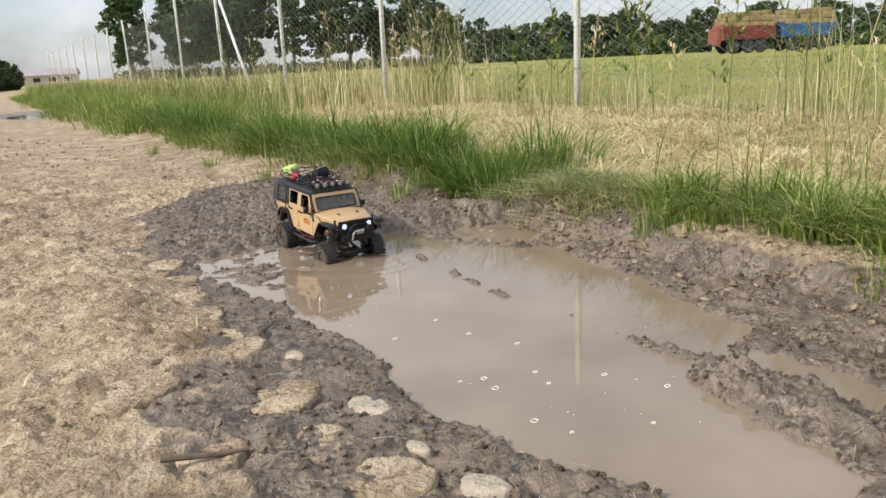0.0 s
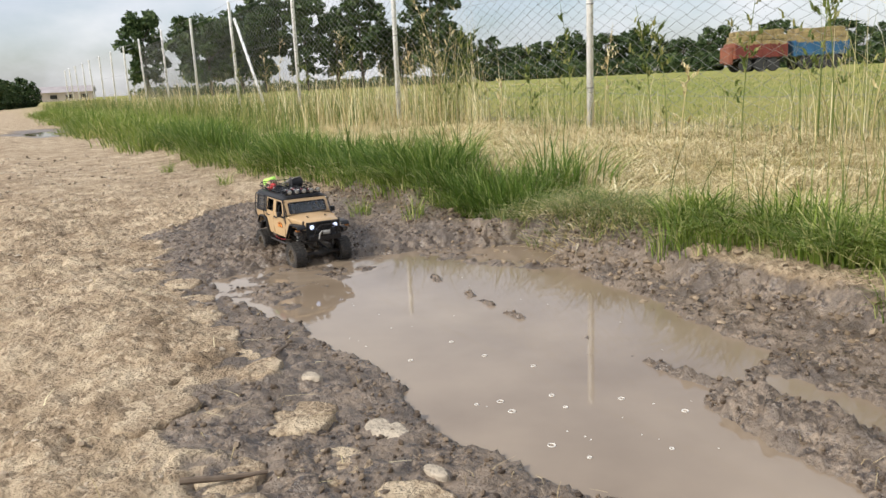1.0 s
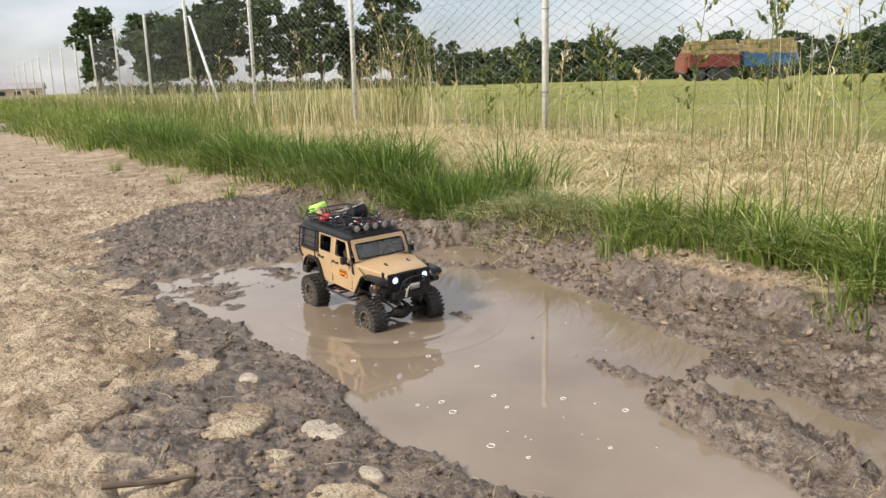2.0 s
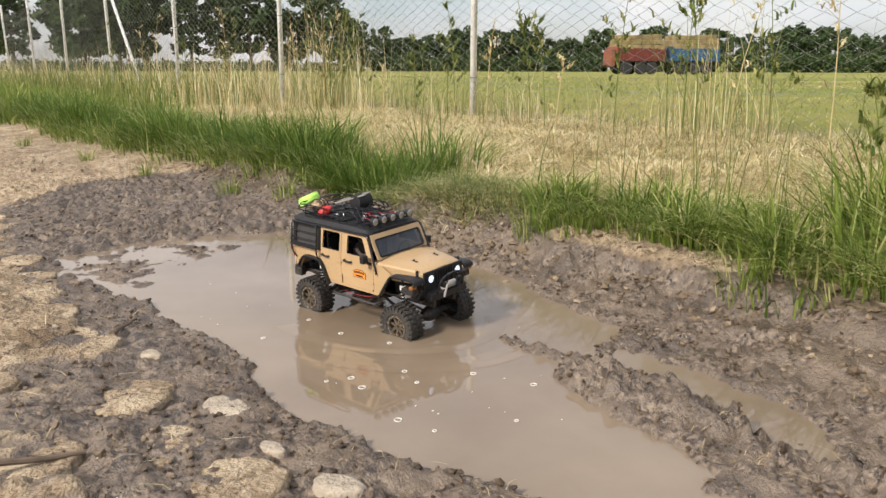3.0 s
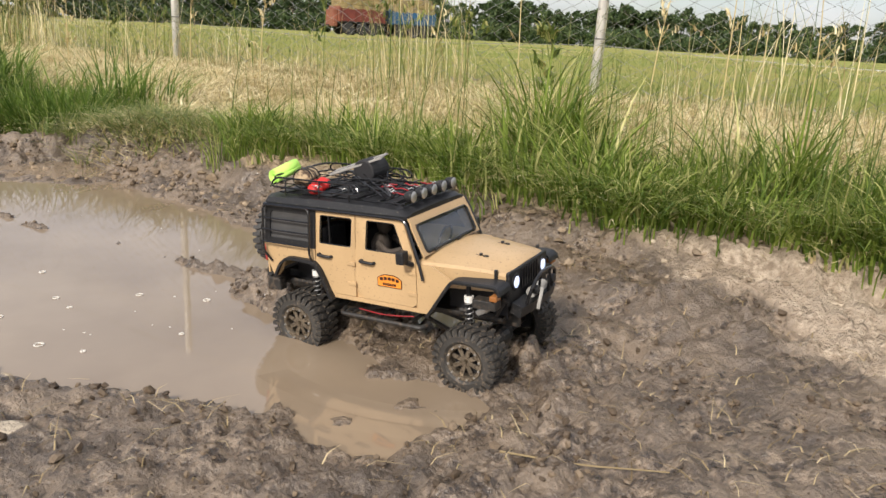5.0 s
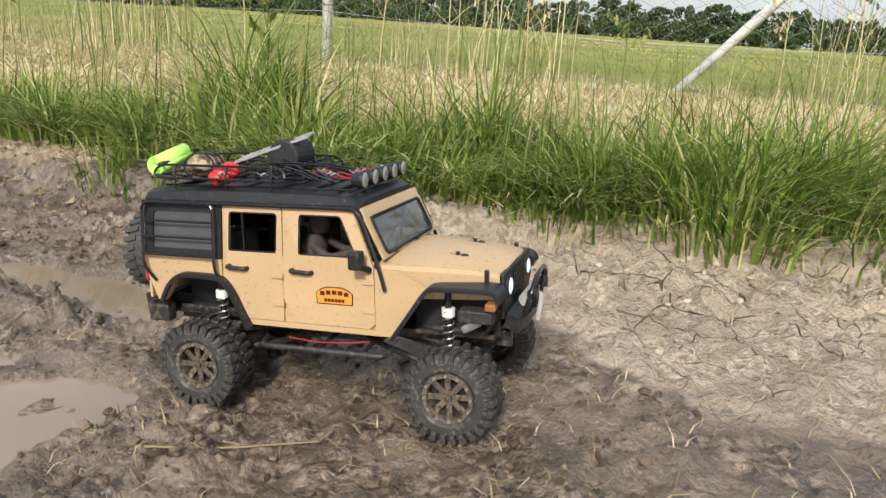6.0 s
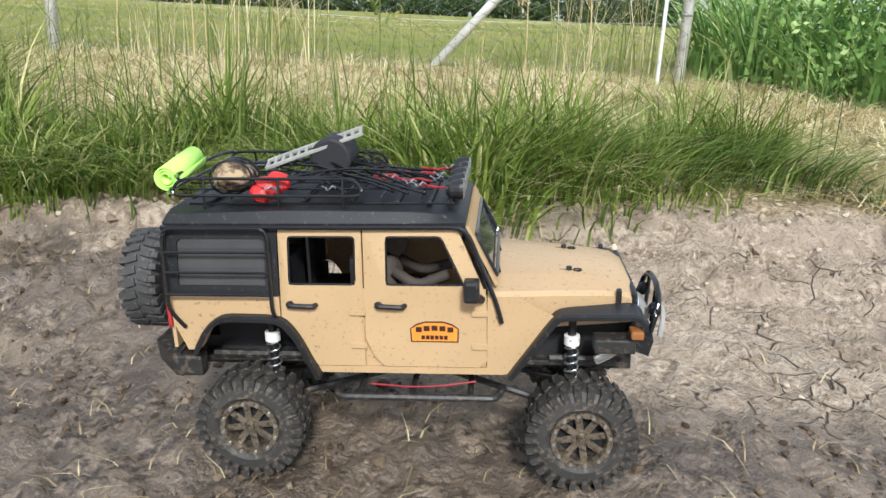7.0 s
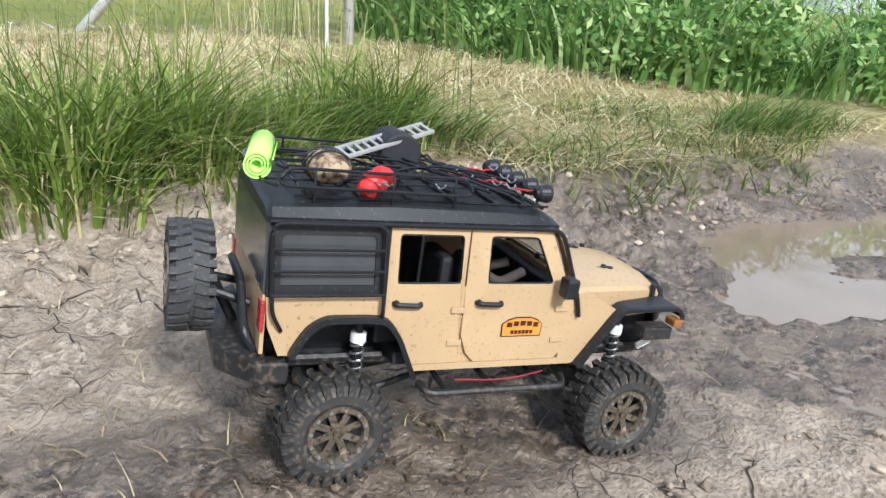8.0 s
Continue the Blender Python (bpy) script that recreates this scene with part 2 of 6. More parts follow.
LEAF = blades("tree_leaf", (0.030, 0.055, 0.022), (0.062, 0.10, 0.038), (0.13, 0.17, 0.07), 0.6, 0.25)
BUSH = blades("bush_leaf", (0.08, 0.175, 0.040), (0.26, 0.41, 0.11), (0.54, 0.64, 0.28), 0.5, 0.3, 0.7)
BARK = surface("bark", (0.10, 0.08, 0.06), 0.9, 0, 0.3, 6, 0.6, 40, 0.02)

# ---- the lie of the land ----
# The lane runs along U; V goes across it to the verge side.
def lane(x, y):
    return -0.514 * x + 0.857 * y, 0.857 * x + 0.514 * y


def from_lane(u, v):
    return -0.514 * u + 0.857 * v, 0.857 * u + 0.514 * v


TABLE = np.random.RandomState(7).rand(256, 256)


def value_noise(x, y):
    xi, yi = np.floor(x).astype(int), np.floor(y).astype(int)
    fx, fy = x - xi, y - yi
    fx, fy = fx * fx * (3 - 2 * fx), fy * fy * (3 - 2 * fy)
    a, b = TABLE[xi % 256, yi % 256], TABLE[(xi + 1) % 256, yi % 256]
    c, d = TABLE[xi % 256, (yi + 1) % 256], TABLE[(xi + 1) % 256, (yi + 1) % 256]
    return (a * (1 - fx) + b * fx) * (1 - fy) + (c * (1 - fx) + d * fx) * fy


def fbm(x, y, scale, octaves=4, gain=0.5):
    total, amp, norm = 0.0, 1.0, 0.0
    for k in range(octaves):
        total = total + amp * value_noise(x * scale * 2 ** k + 17.3 * k + 300, y * scale * 2 ** k + 5.1 * k + 300)
        norm += amp
        amp *= gain
    return total / norm - 0.5


def near_line(x, y, pts):
    best = np.full(np.shape(x), 1e9)
    for (ax, ay), (bx, by) in zip(pts[:-1], pts[1:]):
        dx, dy = bx - ax, by - ay
        t = np.clip(((x - ax) * dx + (y - ay) * dy) / (dx * dx + dy * dy), 0, 1)
        best = np.minimum(best, np.hypot(x - ax - t * dx, y - ay - t * dy))
    return best


def inside(x, y, pts):
    flag = np.zeros(np.shape(x), bool)
    for (ax, ay), (bx, by) in zip(pts, pts[1:] + pts[:1]):
        if ay != by:
            flag ^= ((ay > y) != (by > y)) & (x < (bx - ax) * (y - ay) / (by - ay) + ax)
    return flag


def signed(x, y, pts):
    """Distance to a closed outline, negative inside it."""
    d = near_line(x, y, pts + pts[:1])
    return np.where(inside(x, y, pts), -d, d)


def step(a, b, x):
    t = np.clip((x - a) / (b - a), 0, 1)
    return t * t * (3 - 2 * t)


PUDDLE = [(-0.88, 2.56), (-0.74, 2.30), (-0.47, 2.04), (-0.34, 1.85), (-0.16, 1.58), (-0.13, 1.43), (-0.04, 1.29), (0.12, 1.12), (0.26, 1.01), (0.40, 0.91), (0.56, 0.90), (0.61, 1.02), (0.57, 1.16),
          (0.50, 1.36), (0.60, 1.50), (0.72, 1.68), (0.65, 1.86), (0.51, 2.22), (0.35, 2.58), (0.10, 2.86), (-0.20, 2.84), (-0.45, 2.78)]
RUT_POOL = [(0.54, 1.46), (0.65, 1.53), (0.82, 1.41), (0.87, 1.16), (0.86, 0.98), (0.79, 1.00), (0.77, 1.16), (0.71, 1.33), (0.58, 1.39)]
TAIL_POOL = [(0.42, 0.86), (0.50, 0.76), (0.64, 0.75), (0.73, 0.80), (0.71, 0.90), (0.60, 0.96), (0.48, 0.95)]
FILM = [(-0.90, 2.60), (-0.84, 2.40), (-0.64, 2.14), (-0.46, 2.06), (-0.40, 2.35), (-0.20, 2.70), (0.08, 2.55), (0.36, 2.40), (0.42, 2.80), (0.30, 3.02), (-0.10, 3.00), (-0.40, 2.84), (-0.70, 2.86)]
NEXT_POOL = [(1.84, -0.50), (1.70, -0.62), (1.80, -0.95), (2.00, -1.9), (2.9, -2.4), (2.95, -1.6), (2.52, -1.05), (2.36, -0.72), (2.2, -0.55), (2.0, -0.62)]
BANK_POOL = [(0.06, 3.52), (0.20, 3.66), (0.36, 3.38), (0.30, 3.24), (0.14, 3.38)]
FAR_POOL = [(-8.9, 16.2), (-7.6, 14.9), (-6.7, 12.9), (-7.4, 13.4), (-8.6, 15.1)]
MUD = [(-1.10, 2.70), (-0.77, 2.13), (-0.58, 1.78), (-0.50, 1.45), (-0.40, 1.18), (-0.20, 0.95), (0.10, 0.70), (0.45, 0.35), (0.80, -0.05), (1.02, 0.02), (1.14, 0.25), (1.22, 0.50), (1.34, 0.85),
       (1.30, 1.25), (1.10, 1.75), (0.85, 2.2), (0.74, 2.65), (0.42, 3.35), (0.15, 3.85), (-0.45, 4.35), (-1.0, 4.35), (-1.34, 3.92), (-1.33, 3.33)]
RIDGE = [(-0.09, 2.51), (0.13, 2.07), (0.32, 1.82), (0.48, 1.55), (0.70, 1.34)]
BERM = [(0.51, 1.42), (0.56, 1.31), (0.64, 1.22), (0.72, 1.12), (0.78, 1.02), (0.85, 0.88)]


def heights(x, y):
    """Height of the ground and how wet, dried to clay, hay-strewn or field-like it is."""
    u, v = lane(x, y)
    n1, n2 = fbm(x, y, 0.9, 4), fbm(x, y, 5.0, 4)
    n3, n4 = fbm(x, y, 22.0, 3, 0.6), fbm(x + 9, y, 60.0, 2, 0.6)
    lumps = 0.5 - np.abs(fbm(x + 4, y + 2, 14.0, 3, 0.6)) * 2.2
    vv = v + 0.30 * fbm(u, u * 0 + 3, 1.1, 3) + 0.10 * n2
    z = 0.034 + 0.030 * n1 + 0 * v
    z = z + 0.010 * step(0.9, 1.5, vv) + 0.03 * step(1.45, 1.65, vv) + 0.050 * step(1.66, 1.75, vv) + 0.05 * step(1.8, 3.5, vv) + 0.05 * step(3.8, 6.0, vv)
    along = np.interp(u, [-3.0, -1.5, -1.1, -0.82, -0.58, -0.33, -0.12, 0.07, 0.2, 0.4, 0.7, 1.2], [0.03, 0.0, 0.012, 0.034, 0.058, 0.055, 0.042, 0.026, 0.014, 0.006, 0.02, 0.034])
    lanew = step(0.3, 0.75, v) * (1 - step(1.35, 1.6, vv)) * (1 - step(0.8, 1.3, u))
    z = z * (1 - lanew) + (along + 0.012 * n2) * lanew
    # relief of the trodden lane
    dry_lane = 1 - step(1.3, 1.8, vv)
    rough = dry_lane * ((0.024 + 0.03 * (1 - step(0.2, 0.6, v))) * n2 + 0.026 * n3 + 0.020 * n4 + 0.016 * (lumps - 0.2) * (1 - step(0.3, 0.8, v)))
    wheel_tracks = 0.026 * np.sin(v * 5.2 + 1.1 + 1.5 * n1) * dry_lane * (1 - step(0.2, 0.6, v))
    cleats = 0.5 * (np.sin(u * 40 + 14 * n2) + 0.6 * n3) * (0.030 * np.exp(-((v + 0.15 + 0.3 * n1) / 0.15) ** 2) * step(2.8, 3.4, u) + 0.030 * np.exp(-((v + 1.1 + 0.3 * n1) / 0.14) ** 2) + 0.02 * np.exp(-((v + 0.75) / 0.1) ** 2) * step(4, 5, u)) * (0.5 + 1.6 * np.abs(n2))
    z = z + rough * (1 - 0.6 * lanew) + wheel_tracks + cleats + (1 - dry_lane) * (0.02 * n2 + 0.012 * n3)
    wob = 0.07 * n2 + 0.05 * n3
    d = np.minimum(signed(x, y, PUDDLE), np.minimum(np.minimum(signed(x, y, RUT_POOL), signed(x, y, TAIL_POOL)), signed(x, y, BANK_POOL))) + wob
    dn = np.minimum(signed(x, y, NEXT_POOL) + 2.0 * wob + 0.03, signed(x, y, FAR_POOL) + 4 * wob)
    d2 = np.minimum(d, dn)
    shore = step(-0.02, 0.34, d2)
    flat = 0.006 + 0.008 * (n3 + 0.5) + 0.010 * n2 + 0.012 * n4
    z = np.where(d2 > 0, z * shore + (1 - shore) * flat, np.maximum(-0.022, 0.12 * d2) - 0.004 + 0.006 * n2)
    # thin films of water with mud showing through
    film = 1 - step(-0.08, 0.04, np.minimum(signed(x, y, NEXT_POOL) + 0.16, np.minimum(np.minimum(signed(x, y, FILM), signed(x, y, RUT_POOL)), signed(x, y, TAIL_POOL))) + 2 * wob)
    z = z * (1 - film) + film * (-0.004 - 0.007 * (signed(x, y, RUT_POOL) < 0.02) + 0.030 * n2 + 0.034 * n3 + 0.016 * n4)
    # churned mud on the verge side of the pool and round its far end
    churn = step(0.5, 0.9, v) * (1 - step(1.35, 1.6, vv)) * step(0.6, 1.2, u) * (1 - step(3.9, 4.6, u)) * step(0.0, 0.08, d2)
    churn = np.maximum(churn, step(0.45, 0.7, v) * step(0.0, 0.08, d2) * (1 - step(0.25, 0.5, signed(x, y, PUDDLE))))
    z = z + churn * (0.006 * lumps + 0.012 * n3 + 0.020 * n4) * (1 - film)
    # trodden clay, broken at the bank
    trodden = (1 - step(0.1, 0.6, u)) * step(-4, -3, u)
    z = z + trodden * step(0.0, 0.10, d2) * (step(1.15, 1.6, vv) * (1 - step(1.75, 1.95, vv)) * (0.020 * lumps + 0.026 * n3 + 0.016 * n4) + (1 - step(1.2, 1.5, vv)) * (0.008 * n3 + 0.008 * n4))
    # ridges squeezed up between the ruts
    r1 = near_line(x, y, RIDGE) + 0.03 * n3
    z = z + np.exp(-(r1 / 0.028) ** 2) * (0.018 + 0.085 * fbm(x, y, 9.0, 2) + 0.04 * n3 + 0.03 * n4)
    r2 = near_line(x, y, BERM) + 0.03 * n3
    z = z + np.exp(-(r2 / 0.034) ** 2) * (0.026 + 0.05 * n3 + 0.05 * n4)
    # how wet
    w = 1 - step(-0.10, 0.10, signed(x, y, MUD) + 0.05 * step(1.2, 1.5, v) + (0.22 + 0.2 * step(0.3, 0.8, u)) * n2 + 0.10 * n3)
    w = np.maximum(w, 1 - step(-0.02, 0.10, d2))
    w = w - 0.55 * np.exp(-(r2 / 0.05) ** 2) * (0.6 + n3)
    track = np.exp(-((v - 1.02 + 0.12 * n2) / 0.17) ** 2) * (1 - step(0.3, 0.8, u)) * step(-1.6, -0.9, u)
    w = np.maximum(w, (0.72 + 0.2 * step(-0.5, 0.1, u)) * track)
    w = np.maximum(w, 0.95 * (1 - step(0.0, 0.6, dn + 0.3 * n2)))
    clay = (1 - step(0.25, 0.8, u + 0.6 * n2)) * (1 - step(1.7, 1.9, vv)) * step(-4, -3, u)
    hay = step(1.75, 2.1, vv)
    field = step(4.7, 5.6, v + 0.5 * n1)
    return z, np.clip(w, 0, 1), clay, hay, field


def height_at(x, y):
    return float(heights(np.array([x], float), np.array([y], float))[0][0])


def spread(core0, core1, fine, lo, hi):
    """Lines of a grid: even and close in the middle, wider and wider outwards."""
    mid = np.arange(core0, core1, fine)
    out = []
    for start, end in ((mid[0], lo), (mid[-1], hi)):
        pos, gap, side = start, fine, []
        while abs(end - pos) > gap:
            gap *= 1.06
            pos += gap if end > start else -gap
            side.append(pos)
        out.append(side)
    return np.array(out[0][::-1] + list(mid) + out[1])


def build_ground():
    xs, ys = spread(-2.3, 2.5, 0.0090, -900, 900), spread(-0.7, 4.4, 0.0090, -300, 1500)
    gx, gy = np.meshgrid(xs, ys)
    z, w, c, h, f = heights(gx.ravel(), gy.ravel())
    far = step(60, 200, np.hypot(gx.ravel(), gy.ravel()))
    z = z * (1 - far) + 0.25 * far
    co = np.stack([gx.ravel(), gy.ravel(), z], 1)
    nx, ny = len(xs), len(ys)
    i = np.arange(nx * ny).reshape(ny, nx)
    quads = np.stack([i[:-1, :-1], i[:-1, 1:], i[1:, 1:], i[1:, :-1]], -1).reshape(-1, 4)
    me = bpy.data.meshes.new("ground")
    me.vertices.add(len(co))
    me.vertices.foreach_set("co", co.ravel())
    me.loops.add(quads.size)
    me.loops.foreach_set("vertex_index", quads.ravel())
    me.polygons.add(len(quads))
    me.polygons.foreach_set("loop_start", np.arange(0, quads.size, 4))
    me.polygons.foreach_set("use_smooth", np.ones(len(quads), bool))
    me.update(calc_edges=True)
    for name, values in (("wet", w), ("clay", c), ("hay", h), ("field", f)):
        me.attributes.new(name, "FLOAT", "POINT").data.foreach_set("value", values.astype(np.float32))
    me.materials.append(SOIL)
    return tagged(new("ground", me), "rutted dirt lane of dry soil and wet churned mud beside a mown field", "ground", kind="structure")


def mesh_of(name, verts, faces, material, smooth=False):
    me = bpy.data.meshes.new(name)
    me.from_pydata([tuple(v) for v in verts], [], [tuple(f) for f in faces])
    me.materials.append(material)
    if smooth:
        me.polygons.foreach_set("use_smooth", np.ones(len(me.polygons), bool))
    me.update()
    return me


build_ground()
pool = new("water", mesh_of("water", [(-1.5, 0.2, 0), (1.3, 0.2, 0), (1.3, 4.0, 0), (-1.5, 4.0, 0)], [(0, 1, 2, 3)], WATER))
tagged(pool, "muddy brown puddle with pale sky reflected in it", "puddle", kind="structure")
pool = new("water", mesh_of("water", [(1.4, -3, 0), (3.2, -3, 0), (3.2, -0.3, 0), (1.4, -0.3, 0)], [(0, 1, 2, 3)], WATER))
tagged(pool, "small muddy puddle on the lane reflecting the sky", "puddle", kind="structure")
pool = new("water", mesh_of("water", [(-10, 12, 0.005), (-6, 12, 0.005), (-6, 17, 0.005), (-10, 17, 0.005)], [(0, 1, 2, 3)], WATER))
tagged(pool, "distant shallow puddle on the dirt lane", "puddle", kind="structure")

# ---- tools for building things ----
def part(name, bm, material, parent=None, label="", smooth=False):
    """Links a bmesh as one mesh object under a thing or under a part."""
    me = bpy.data.meshes.new(name)
    bmesh.ops.recalc_face_normals(bm, faces=bm.faces)
    bm.to_mesh(me)
    bm.free()
    for m in material if isinstance(material, (list, tuple)) else [material]:
        me.materials.append(m)
    if smooth:
        me.polygons.foreach_set("use_smooth", np.ones(len(me.polygons), bool))
    if smooth == "crisp":
        me.set_sharp_from_angle(angle=radians(28))
    ob = new(name, me)
    ob.parent = parent
    return tagged(ob, label)


def box(bm, x0, x1, y0, y1, z0, z1, bevel=0.0, m=None):
    size, mid = (x1 - x0, y1 - y0, z1 - z0), ((x0 + x1) / 2, (y0 + y1) / 2, (z0 + z1) / 2)
    mat = Matrix.Translation(mid) @ Matrix.Diagonal((*size, 1))
    vs = bmesh.ops.create_cube(bm, size=1, matrix=mat if m is None else m @ mat)["verts"]
    if bevel > 0:
        es = {e for v in vs for e in v.link_edges}
        bmesh.ops.bevel(bm, geom=list(es), offset=bevel, segments=2, affect="EDGES", profile=0.6)


def tube(bm, pts, r, seg=6, closed=False, taper=1.0):
    """A round bar along a line of points."""
    pts = [Vector(p) for p in pts]
    rings, n = [], len(pts)
    for i, p in enumerate(pts):
        a = pts[i - 1] if (i > 0 or closed) else p
        b = pts[(i + 1) % n] if (i < n - 1 or closed) else p
        d = (b - a).normalized()
        s = d.cross(Vector((0.31, 0.17, 0.93)))
        s = s.normalized() if s.length > 1e-4 else d.orthogonal().normalized()
        t = d.cross(s)
        rr = r * (1 + (taper - 1) * i / max(1, n - 1))
        rings.append([bm.verts.new(p + rr * (math.cos(2 * math.pi * k / seg) * s + math.sin(2 * math.pi * k / seg) * t)) for k in range(seg)])
    for i in range(n if closed else n - 1):
        a, b = rings[i], rings[(i + 1) % n]
        for k in range(seg):
            bm.faces.new((a[k], a[(k + 1) % seg], b[(k + 1) % seg], b[k]))
    if not closed:
        bm.faces.new(rings[0][::-1])
        bm.faces.new(rings[-1])


def bend(pts, r=0.008, n=4, closed=False):
    """The same line with its corners rounded."""
    pts = [Vector(p) for p in pts]
    out, m = [], len(pts)
    for i, p in enumerate(pts):
        if not closed and i in (0, m - 1):
            out.append(p)
            continue
        a, b = pts[i - 1], pts[(i + 1) % m]
        ra, rb = min(r, (a - p).length * 0.45), min(r, (b - p).length * 0.45)
        s, e = p + (a - p).normalized() * ra, p + (b - p).normalized() * rb
        for k in range(n + 1):
            t = k / n
            out.append((1 - t) ** 2 * s + 2 * t * (1 - t) * p + t * t * e)
    return out


def lathe(bm, profile, seg=28, axis="y", centre=(0, 0, 0), caps=True):
    """A turned form; profile: pairs of (place along the axis, radius)."""
    rings = []
    for h, r in profile:
        ring = []
        for k in range(seg):
            a = 2 * math.pi * k / seg
            c, s = r * math.cos(a), r * math.sin(a)
            co = {"y": (c, h, s), "x": (h, c, s), "z": (c, s, h)}[axis]
            ring.append(bm.verts.new(Vector(co) + Vector(centre)))
        rings.append(ring)
    for a, b in zip(rings[:-1], rings[1:]):
        for k in range(seg):
            bm.faces.new((a[k], a[(k + 1) % seg], b[(k + 1) % seg], b[k]))
    for ring in (rings[0], rings[-1]) if caps else ():
        if (ring[0].co - ring[seg // 2].co).length > 1e-5:
            bm.faces.new(ring)


def plate(bm, outline, holes, side, thick, half):
    """A body panel seen from the side: outline and holes as (x, z); half(z): how far out it stands."""
    edges = []
    for loop in [outline] + list(holes):
        vs = [bm.verts.new((x, side * half(z), z)) for x, z in loop]
        edges += [bm.edges.new((vs[i], vs[(i + 1) % len(vs)])) for i in range(len(vs))]
    made = bmesh.ops.triangle_fill(bm, use_beauty=True, use_dissolve=False, edges=edges)
    faces = [g for g in made["geom"] if isinstance(g, bmesh.types.BMFace)]
    back = bmesh.ops.extrude_face_region(bm, geom=faces)
    bmesh.ops.translate(bm, vec=(0, -side * thick, 0), verts=[g for g in back["geom"] if isinstance(g, bmesh.types.BMVert)])


def loft(bm, sections):
    rings = [[bm.verts.new(p) for p in s] for s in sections]
    for a, b in zip(rings[:-1], rings[1:]):
        for k in range(len(a)):
            bm.faces.new((a[k], a[(k + 1) % len(a)], b[(k + 1) % len(a)], b[k]))
    bm.faces.new(rings[0][::-1])
    bm.faces.new(rings[-1])

# ---- the model car ----
SAND = surface("sand_paint", (0.465, 0.32, 0.17), 0.38, 0, 0.06, 14, 0.05, 260, 0.0006, mud=0.17, mud_colour=(0.20, 0.135, 0.075))
BLACK = surface("black_plastic", (0.011, 0.0115, 0.013), 0.46, 0, 0.3, 20, 0.12, 300, 0.0008, mud=0.16, mud_colour=(0.10, 0.088, 0.075), spec=0.4)
BLACKTUBE = surface("black_tube", (0.010, 0.010, 0.011), 0.16, 0, 0.3, 40, 0.05, 300)
RUBBER = surface("muddy_rubber", (0.035, 0.033, 0.03), 0.65, 0, 0.3, 30, 0.5, 170, 0.0016, mud=0.42, mud_colour=(0.125, 0.098, 0.072))
SPARE = surface("worn_rubber", (0.05, 0.05, 0.05), 0.75, 0, 0.25, 30, 0.4, 170, 0.001, mud=0.35, mud_colour=(0.13, 0.11, 0.09))
BRONZE = surface("muddy_bronze", (0.25, 0.21, 0.16), 0.36, 0.7, 0.35, 60, 0.4, 200, 0.0015, mud=0.58, mud_colour=(0.10, 0.08, 0.057))
STEEL = surface("bright_steel", (0.45, 0.45, 0.44), 0.42, 0.9, 0.15, 50, 0.05, 200)
CHASSIS = surface("muddy_chassis", (0.02, 0.019, 0.018), 0.5, 0, 0.3, 30, 0.4, 140, 0.0015, mud=0.45, mud_colour=(0.085, 0.064, 0.046))
WHITE = surface("white_nylon", (0.75, 0.74, 0.70), 0.5, 0, 0.08, 60, 0.05, 200, mud=0.1)
DARK = surface("dark_interior", (0.012, 0.012, 0.014), 0.7, 0, 0.2, 30, 0.1, 90)
TINT = surface("smoked_pane", (0.055, 0.056, 0.058), 0.13, 0, 0.2, 20, 0.0, 90)
WIRERED = surface("red_wire", (0.30, 0.015, 0.02), 0.5, 0, 0.2, 60, 0.1, 150)
RED = surface("red_nylon", (0.58, 0.02, 0.018), 0.5, 0, 0.2, 60, 0.3, 150, 0.002)
LIME = surface("lime_cloth", (0.50, 0.86, 0.16), 0.85, 0, 0.08, 120, 0.3, 600, 0.0006)
CAMO = surface("camouflage_cloth", (0.38, 0.28, 0.165), 0.85, 0, 0.12, 60, 0.5, 120, 0.003, mud=0.68, mud_colour=(0.06, 0.038, 0.024))
GREY = surface("grey_board", (0.31, 0.30, 0.28), 0.7, 0, 0.15, 50, 0.2, 200)
ORANGE = surface("orange_decal", (0.78, 0.27, 0.035), 0.4, 0, 0.06, 50, 0.0)
INK = surface("decal_ink", (0.045, 0.015, 0.008), 0.45, 0, 0.1, 50, 0.0)
AMBER = surface("amber_lens", (0.30, 0.12, 0.035), 0.2, 0, 0.1, 50, 0.0)
REDLENS = surface("red_lens", (0.35, 0.03, 0.03), 0.25, 0, 0.1, 50, 0.0)
DOLL = surface("doll_cloth", (0.055, 0.043, 0.034), 0.8, 0, 0.2, 70, 0.1, 200)


def lit(name, colour, strength):
    m = bpy.data.materials.new(name)
    m.use_nodes = True
    b = m.node_tree.nodes["Principled BSDF"]
    b.inputs["Base Color"].default_value = (0.8, 0.8, 0.85, 1)
    b.inputs["Roughness"].default_value = 0.15
    b.inputs["Emission Color"].default_value = (*colour, 1)
    b.inputs["Emission Strength"].default_value = strength
    return m


def glass(name):
    m = bpy.data.materials.new(name)
    m.use_nodes = True
    b = m.node_tree.nodes["Principled BSDF"]
    b.inputs["Base Color"].default_value = (0.62, 0.66, 0.70, 1)
    b.inputs["Roughness"].default_value = 0.03
    b.inputs["Transmission Weight"].default_value = 0.95
    b.inputs["IOR"].default_value = 1.45
    return m


HEADLIGHT, PANE = lit("headlight_glow", (0.55, 0.68, 1.0), 0.8), glass("clear_pane")
R_TYRE = 0.0525


def half(z):
    """Half the body's width at a height: upright below, leaning in above the waist."""
    return 0.097 if z < 0.185 else 0.097 - (z - 0.185) * 0.15


